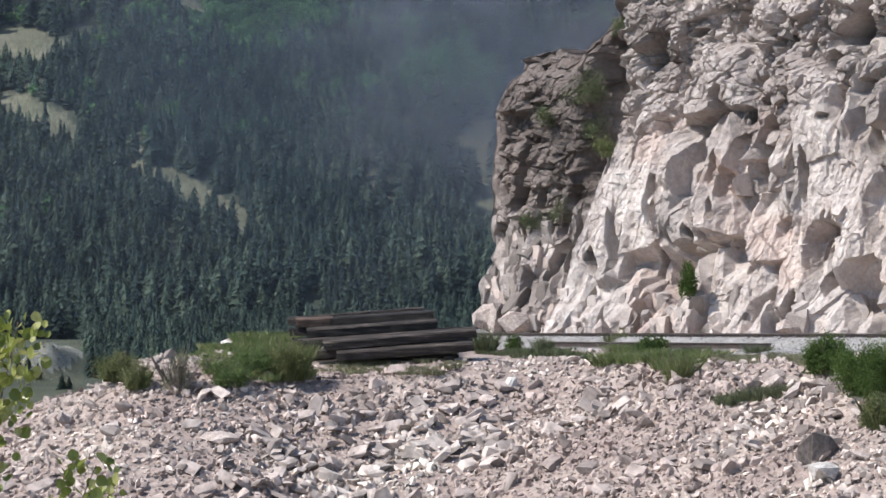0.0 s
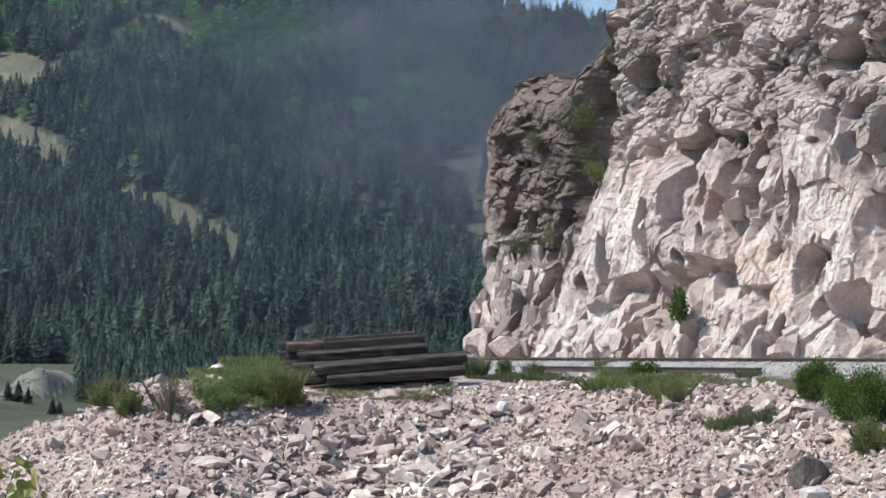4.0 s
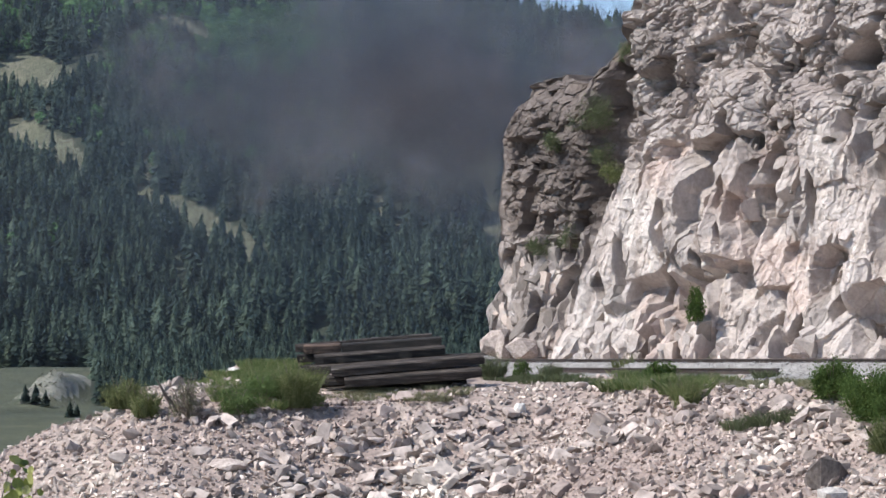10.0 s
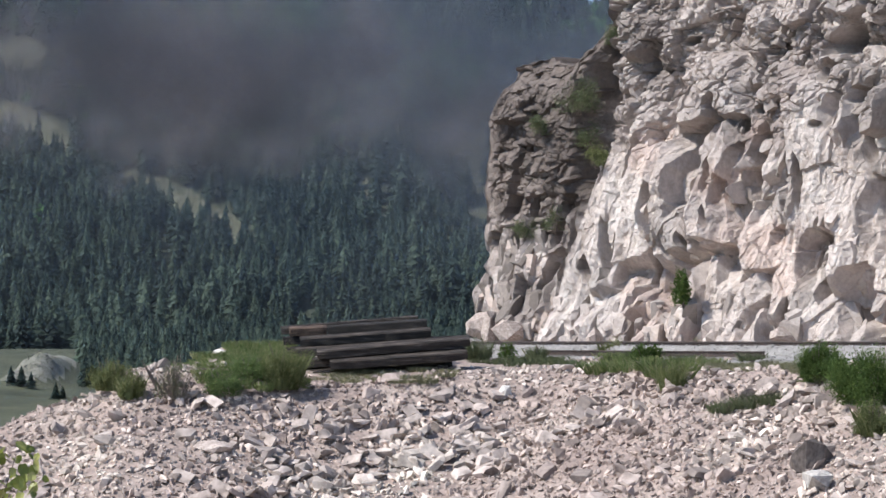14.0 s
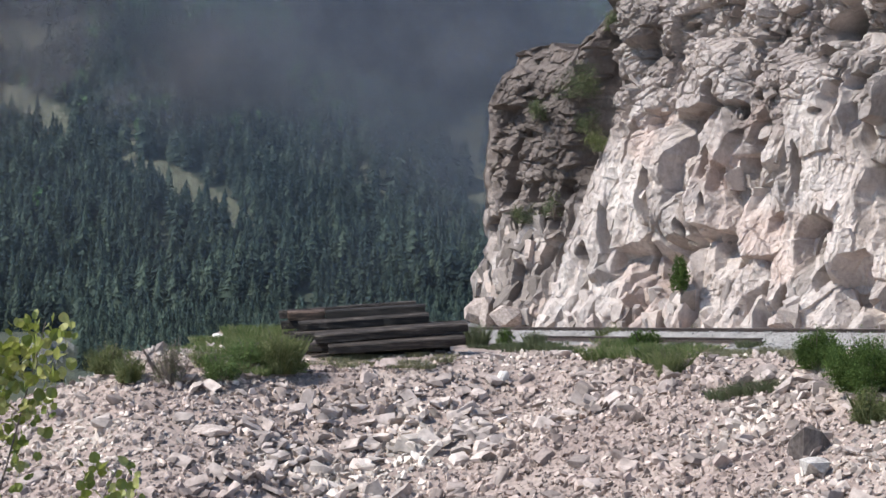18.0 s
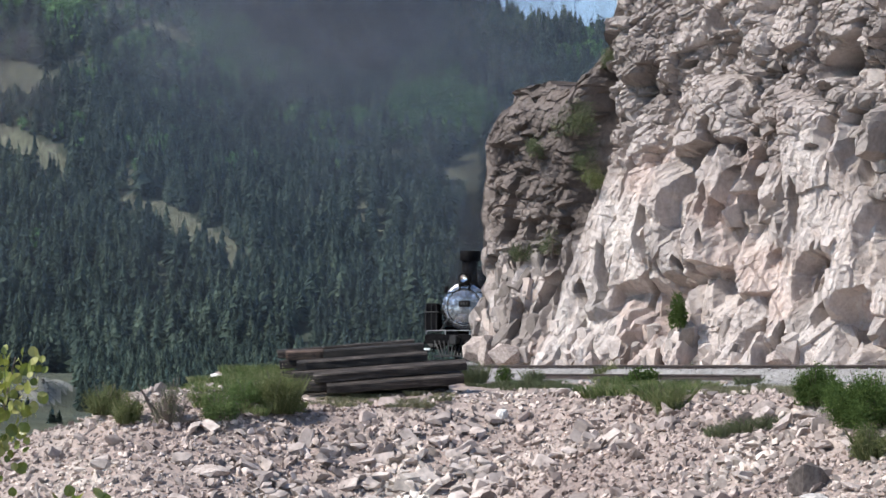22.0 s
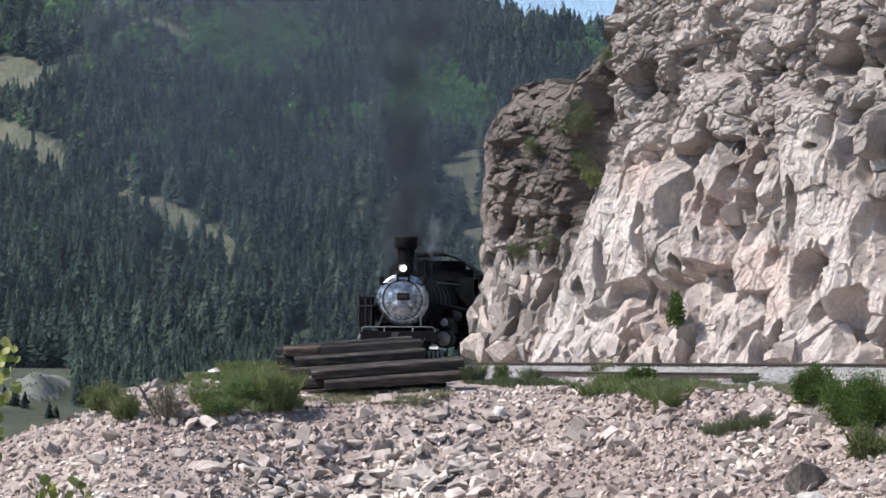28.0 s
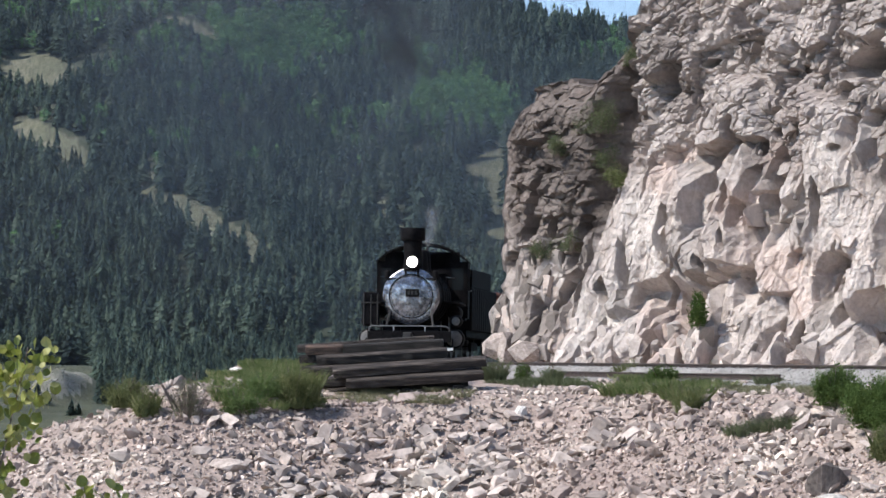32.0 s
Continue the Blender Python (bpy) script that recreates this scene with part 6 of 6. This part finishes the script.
puffs_stack = [puff_mesh(40 + k, 1.1, 14, smoke_stack, (0.9, 0.9, 1.5)) for k in range(3)]


def make_smoke():
    rng = random.Random(31)
    # clouds that the train sends ahead of itself round the cliff: when they come out, height, pace, rise
    for k in range(15):
        out = 4.9 + 0.78 * k + rng.uniform(-0.2, 0.2)
        dark = k < 8
        ob = part_mesh("smoke_cloud", (puffs_dark if dark else puffs_thin)[k % 3])
        tagged(ob, "drifting cloud of dark grey coal smoke" if dark else "thin drifting veil of grey coal smoke", "smoke", "drifting coal smoke")
        y, z, pace, rise = rng.uniform(118, 134), rng.uniform(7.5, 10.0), rng.uniform(2.9, 3.6), rng.uniform(0.2, 0.5)
        if not dark:
            pace, rise, z = rng.uniform(1.7, 2.5), 0.8, z - 1.2
        soar = 1.0 if dark else 1.8
        rows = [(0.0, pose(13, y, z)), (out, pose(13, y, z)), (out + 3, pose(13 - 3 * pace, y, z + 3 * rise)), (out + 9, pose(13 - 9 * pace, y, z + 9 * rise * soar)), (out + 18, pose(13 - 18 * pace, y, z + 16 * rise * soar))]
        rows = [r for r in rows if r[0] < 31.9]
        last = 32.0 - out
        rows.append((32.0, pose(13 - last * pace, y, z + last * rise * 0.9 * soar)))
        SMOKE.append((ob, rows))
    # what hangs over the valley from before
    for k, (x, z, vx) in enumerate([(1.0, 14.0, -0.3), (4.5, 11.0, -0.4), (7.5, 14.0, -0.3)]):
        ob = part_mesh("smoke_cloud", puffs_thin[k % 3])
        tagged(ob, "thin drifting veil of grey coal smoke", "smoke", "drifting coal smoke")
        y = 128 + 3 * k
        SMOKE.append((ob, [(0.0, pose(x, y, z)), (16.0, pose(x + 16 * vx, y, z + 3)), (32.0, pose(x + 32 * vx, y, z + 10))]))


make_smoke()

# blue translucent sheets, added to stand in for distance haze and smoke
haze_blue = smoke_material("valley_haze", (0.165, 0.19, 0.225), 0.13)
for hk, (hx, hy, hz) in enumerate([(-130, 1020, 90), (-60, 1040, 75), (0, 1030, 95), (-70, 1060, 125), (60, 1050, 90), (-160, 1050, 60), (0, 1080, 50)]):
    hob = part_mesh("haze_bank", puff_mesh(90 + hk, 110.0, 14, haze_blue, (1.3, 0.5, 0.9)))
    hob.matrix_basis = pose(hx, hy, hz)
    tagged(hob, "translucent blue sheets standing in for distance haze and smoke over the valley", "haze", "haze in the valley", "stuff")


# ---- a sapling close by ----
def leaf_shader():
    m = bpy.data.materials.new("aspen_leaf")
    m.use_nodes = True
    n, l = m.node_tree.nodes, m.node_tree.links
    b = n["Principled BSDF"]
    b.inputs["Roughness"].default_value = 0.4
    r = ramp(n, [(0.0, (0.12, 0.155, 0.028)), (0.5, (0.24, 0.27, 0.055)), (1.0, (0.40, 0.39, 0.15))])
    l.new(n.new("ShaderNodeObjectInfo").outputs["Random"], r.inputs[0])
    nz = noise_node(n, l, n.new("ShaderNodeTexCoord").outputs["Object"], 40, 3)
    col = mix(n, l, 0.4, r.outputs[0], nz.outputs[0], "OVERLAY")
    l.new(col, b.inputs["Base Color"])
    tr, ms = n.new("ShaderNodeBsdfTranslucent"), n.new("ShaderNodeMixShader")
    l.new(col, tr.inputs[0])
    ms.inputs[0].default_value = 0.4
    l.new(b.outputs[0], ms.inputs[1])
    l.new(tr.outputs[0], ms.inputs[2])
    l.new(ms.outputs[0], n["Material Output"].inputs[0])
    return m


def round_leaf(seed, mat):
    rng = random.Random(seed)
    bm = bmesh.new()
    n = 12
    mid = bm.verts.new((0, 0.030, -0.004))
    ring = []
    for i in range(n):
        a = 2 * math.pi * i / n
        r = 0.030 * rng.uniform(0.94, 1.06) * (1.15 if i == 3 else 1)
        ring.append(bm.verts.new((r * math.cos(a), 0.030 + r * math.sin(a), 0.006 * abs(math.cos(a)) + rng.uniform(-0.002, 0.002))))
    for i in range(n):
        bm.faces.new((mid, ring[i], ring[(i + 1) % n]))
    tube(bm, (0, -0.035, 0), (0, 0.005, 0), 0.0012, sides=5)
    me = bpy.data.meshes.new("leaf")
    bm.to_mesh(me)
    bm.free()
    me.materials.append(mat)
    return me


def make_sapling():
    rng = random.Random(17)
    ground_z = float(height(-1.75, 9.0))
    tree = thing("aspen_sapling", pose(-1.82, 9.0, ground_z), "young aspen sapling with round yellow-green leaves", "sapling")
    leaf_m = leaf_shader()
    leaves = [round_leaf(k, leaf_m) for k in range(4)]
    top = 0.38 - ground_z
    # foot offset, tip offset (sideways, up), how many leaves
    for x0, x1, tip, count, low in [(0.0, 0.22, top, 200, 0.62), (-0.02, 0.06, top - 0.10, 180, 0.50), (0.05, 0.50, top - 0.42, 80, 0.30), (0.02, -0.10, top - 0.02, 60, 0.5)]:
        bm = bmesh.new()
        pts = []
        for i in range(7):
            f = i / 6
            pts.append(Vector((x0 + (x1 - x0) * f ** 1.6 + rng.uniform(-0.008, 0.008), rng.uniform(-0.03, 0.03) * f, -0.05 + (tip + 0.05) * f)))
        for i, (p, q) in enumerate(zip(pts, pts[1:])):
            tube(bm, p, q, 0.010 * (1 - i / 7.5), 0.010 * (1 - (i + 1) / 7.5), 6)
        stem = part("stem", bm, twig_mat, tree)
        for k in range(count):
            h = tip - rng.uniform(0, low) ** 1.0 * rng.uniform(0.3, 1.0)
            f = min(0.999, max(0, h / tip)) * 6
            p = pts[int(f)].lerp(pts[int(f) + 1], f - int(f))
            a = rng.uniform(0, 2 * math.pi)
            d = rng.uniform(0.02, 0.12)
            ob = new("leaf", leaves[k % 4])
            ob.parent = stem
            ob.matrix_basis = pose(p.x + d * math.cos(a), p.y + d * math.sin(a), p.z + rng.uniform(-0.03, 0.03), rng.uniform(20, 110), rng.uniform(-40, 40), math.degrees(a) + rng.uniform(-50, 50)) @ Matrix.Scale(rng.uniform(0.36, 0.68), 4)
    return tree


sapling = make_sapling()
# how far the wind bends the sapling: seconds, degrees
SWAY = [(0, 6.0), (0.5, 7.2), (1.0, 8.1), (1.5, 8.3), (2.0, 3.2), (2.5, 0.2), (3.0, 0.0), (3.5, 0.4), (5.5, -1.0), (6.0, -1.5), (7.0, -0.8), (8.0, -0.6), (9.0, -1.2), (10.0, -1.4), (11.0, -0.8), (12.0, -0.4), (13.0, 0.0), (14.0, 0.2), (15.0, 0.6), (16.5, 0.2),
        (17.0, 1.4), (17.5, 6.0), (18.0, 8.4), (18.5, 10.8), (19.0, 2.2), (19.5, 8.0), (20.0, 7.2), (20.5, 8.1), (21.0, 8.0), (21.5, 7.3), (22.0, 6.5), (22.5, 4.2), (23.0, 0.8), (24.0, 0.6), (25.0, 0.4), (26.5, 0.2), (27.5, 0.2),
        (28.0, 4.8), (28.4, 9.0), (28.7, 10.7), (29.0, 4.4), (29.3, 4.0), (29.6, 0.9), (29.9, 1.7), (30.2, 5.3), (30.5, 8.0), (30.8, 6.8), (31.1, 6.2), (31.4, 7.7), (31.7, 7.2), (32.0, 6.0)]

# ---- what moves ----
def rail_pose(s):
    """The pose of a vehicle whose front is s metres along the track from its nearest point."""
    th = s / TRACK_R
    x, y, z = track_point(th)
    x2, y2 = track_point((s - 6) / TRACK_R)[:2]
    turn = math.degrees(math.atan2(x - x2, -(y - y2)))
    return pose(float(x), float(y), float(z), -0.6 if s < 0 else 0, 0, turn)


def run(t):
    """Metres along the track at t seconds."""
    late = min(8.0, max(0.0, 27.0 - t))
    return -1.93 * (32.0 - t) - 0.042 * late * late



def make_plume():
    """Puffs that ride in the smokebox until the blast throws them up the chimney, each at its time."""
    rng = random.Random(71)
    made = []
    for k in range(36):
        when = 19.6 + 0.26 * k
        ob = part_mesh("smoke_puff", puffs_stack[k % 3])
        tagged(ob, "puff of black coal smoke over the chimney", "smoke", "chimney smoke")
        made.append((ob, when, rng.uniform(-0.35, 0.05), rng.uniform(1.9, 2.5), rng.uniform(0, 360)))
    return made


PLUME = make_plume()
wisp = part_mesh("steam_wisp", puff_mesh(60, 0.42, 24, steam_white, (0.5, 0.5, 1.9)))
tagged(wisp, "thin white wisp of steam over the boiler", "steam")


def motions():
    times = [0.0, 6.0, 12.0, 16.0] + [18.0 + 0.5 * k for k in range(29)]
    walk(loco, [(t, rail_pose(run(t))) for t in times])
    walk(tender, [(t, rail_pose(run(t) - 9.7)) for t in times])
    walk(freight_car, [(t, rail_pose(run(t) - 16.9)) for t in times])
    walk(wisp, [(t, rail_pose(run(t)) @ pose(0.35, 5.2, 4.35, 0, 8)) for t in times])
    for ob, rows in SMOKE:
        walk(ob, rows)
    for ob, when, drift, pace, turn in PLUME:
        rows = [(t, rail_pose(run(t)) @ pose(0, 0.9, 2.05)) for t in times if t < when - 0.4]
        p = (rail_pose(run(when)) @ Vector((0, 0.75, 3.3)))
        rows.append((when, pose(*p)))
        for dt in (0.5, 1.5, 3.0, 5.0, 9.0):
            if when + dt < 31.95:
                rows.append((when + dt, pose(p.x + drift * dt * (1 + 0.1 * dt), p.y, p.z + pace * dt, 0, 0, min(80, 14 * dt))))
        dt = 32.0 - when
        rows.append((32.0, pose(p.x + drift * dt * (1 + 0.1 * dt), p.y, p.z + pace * dt, 0, 0, min(80, 14 * dt))))
        walk(ob, rows)
    foot = sapling.matrix_basis.copy()
    walk(sapling, [(t, foot @ pose(0, 0, 0, 0, a)) for t, a in SWAY])


motions()
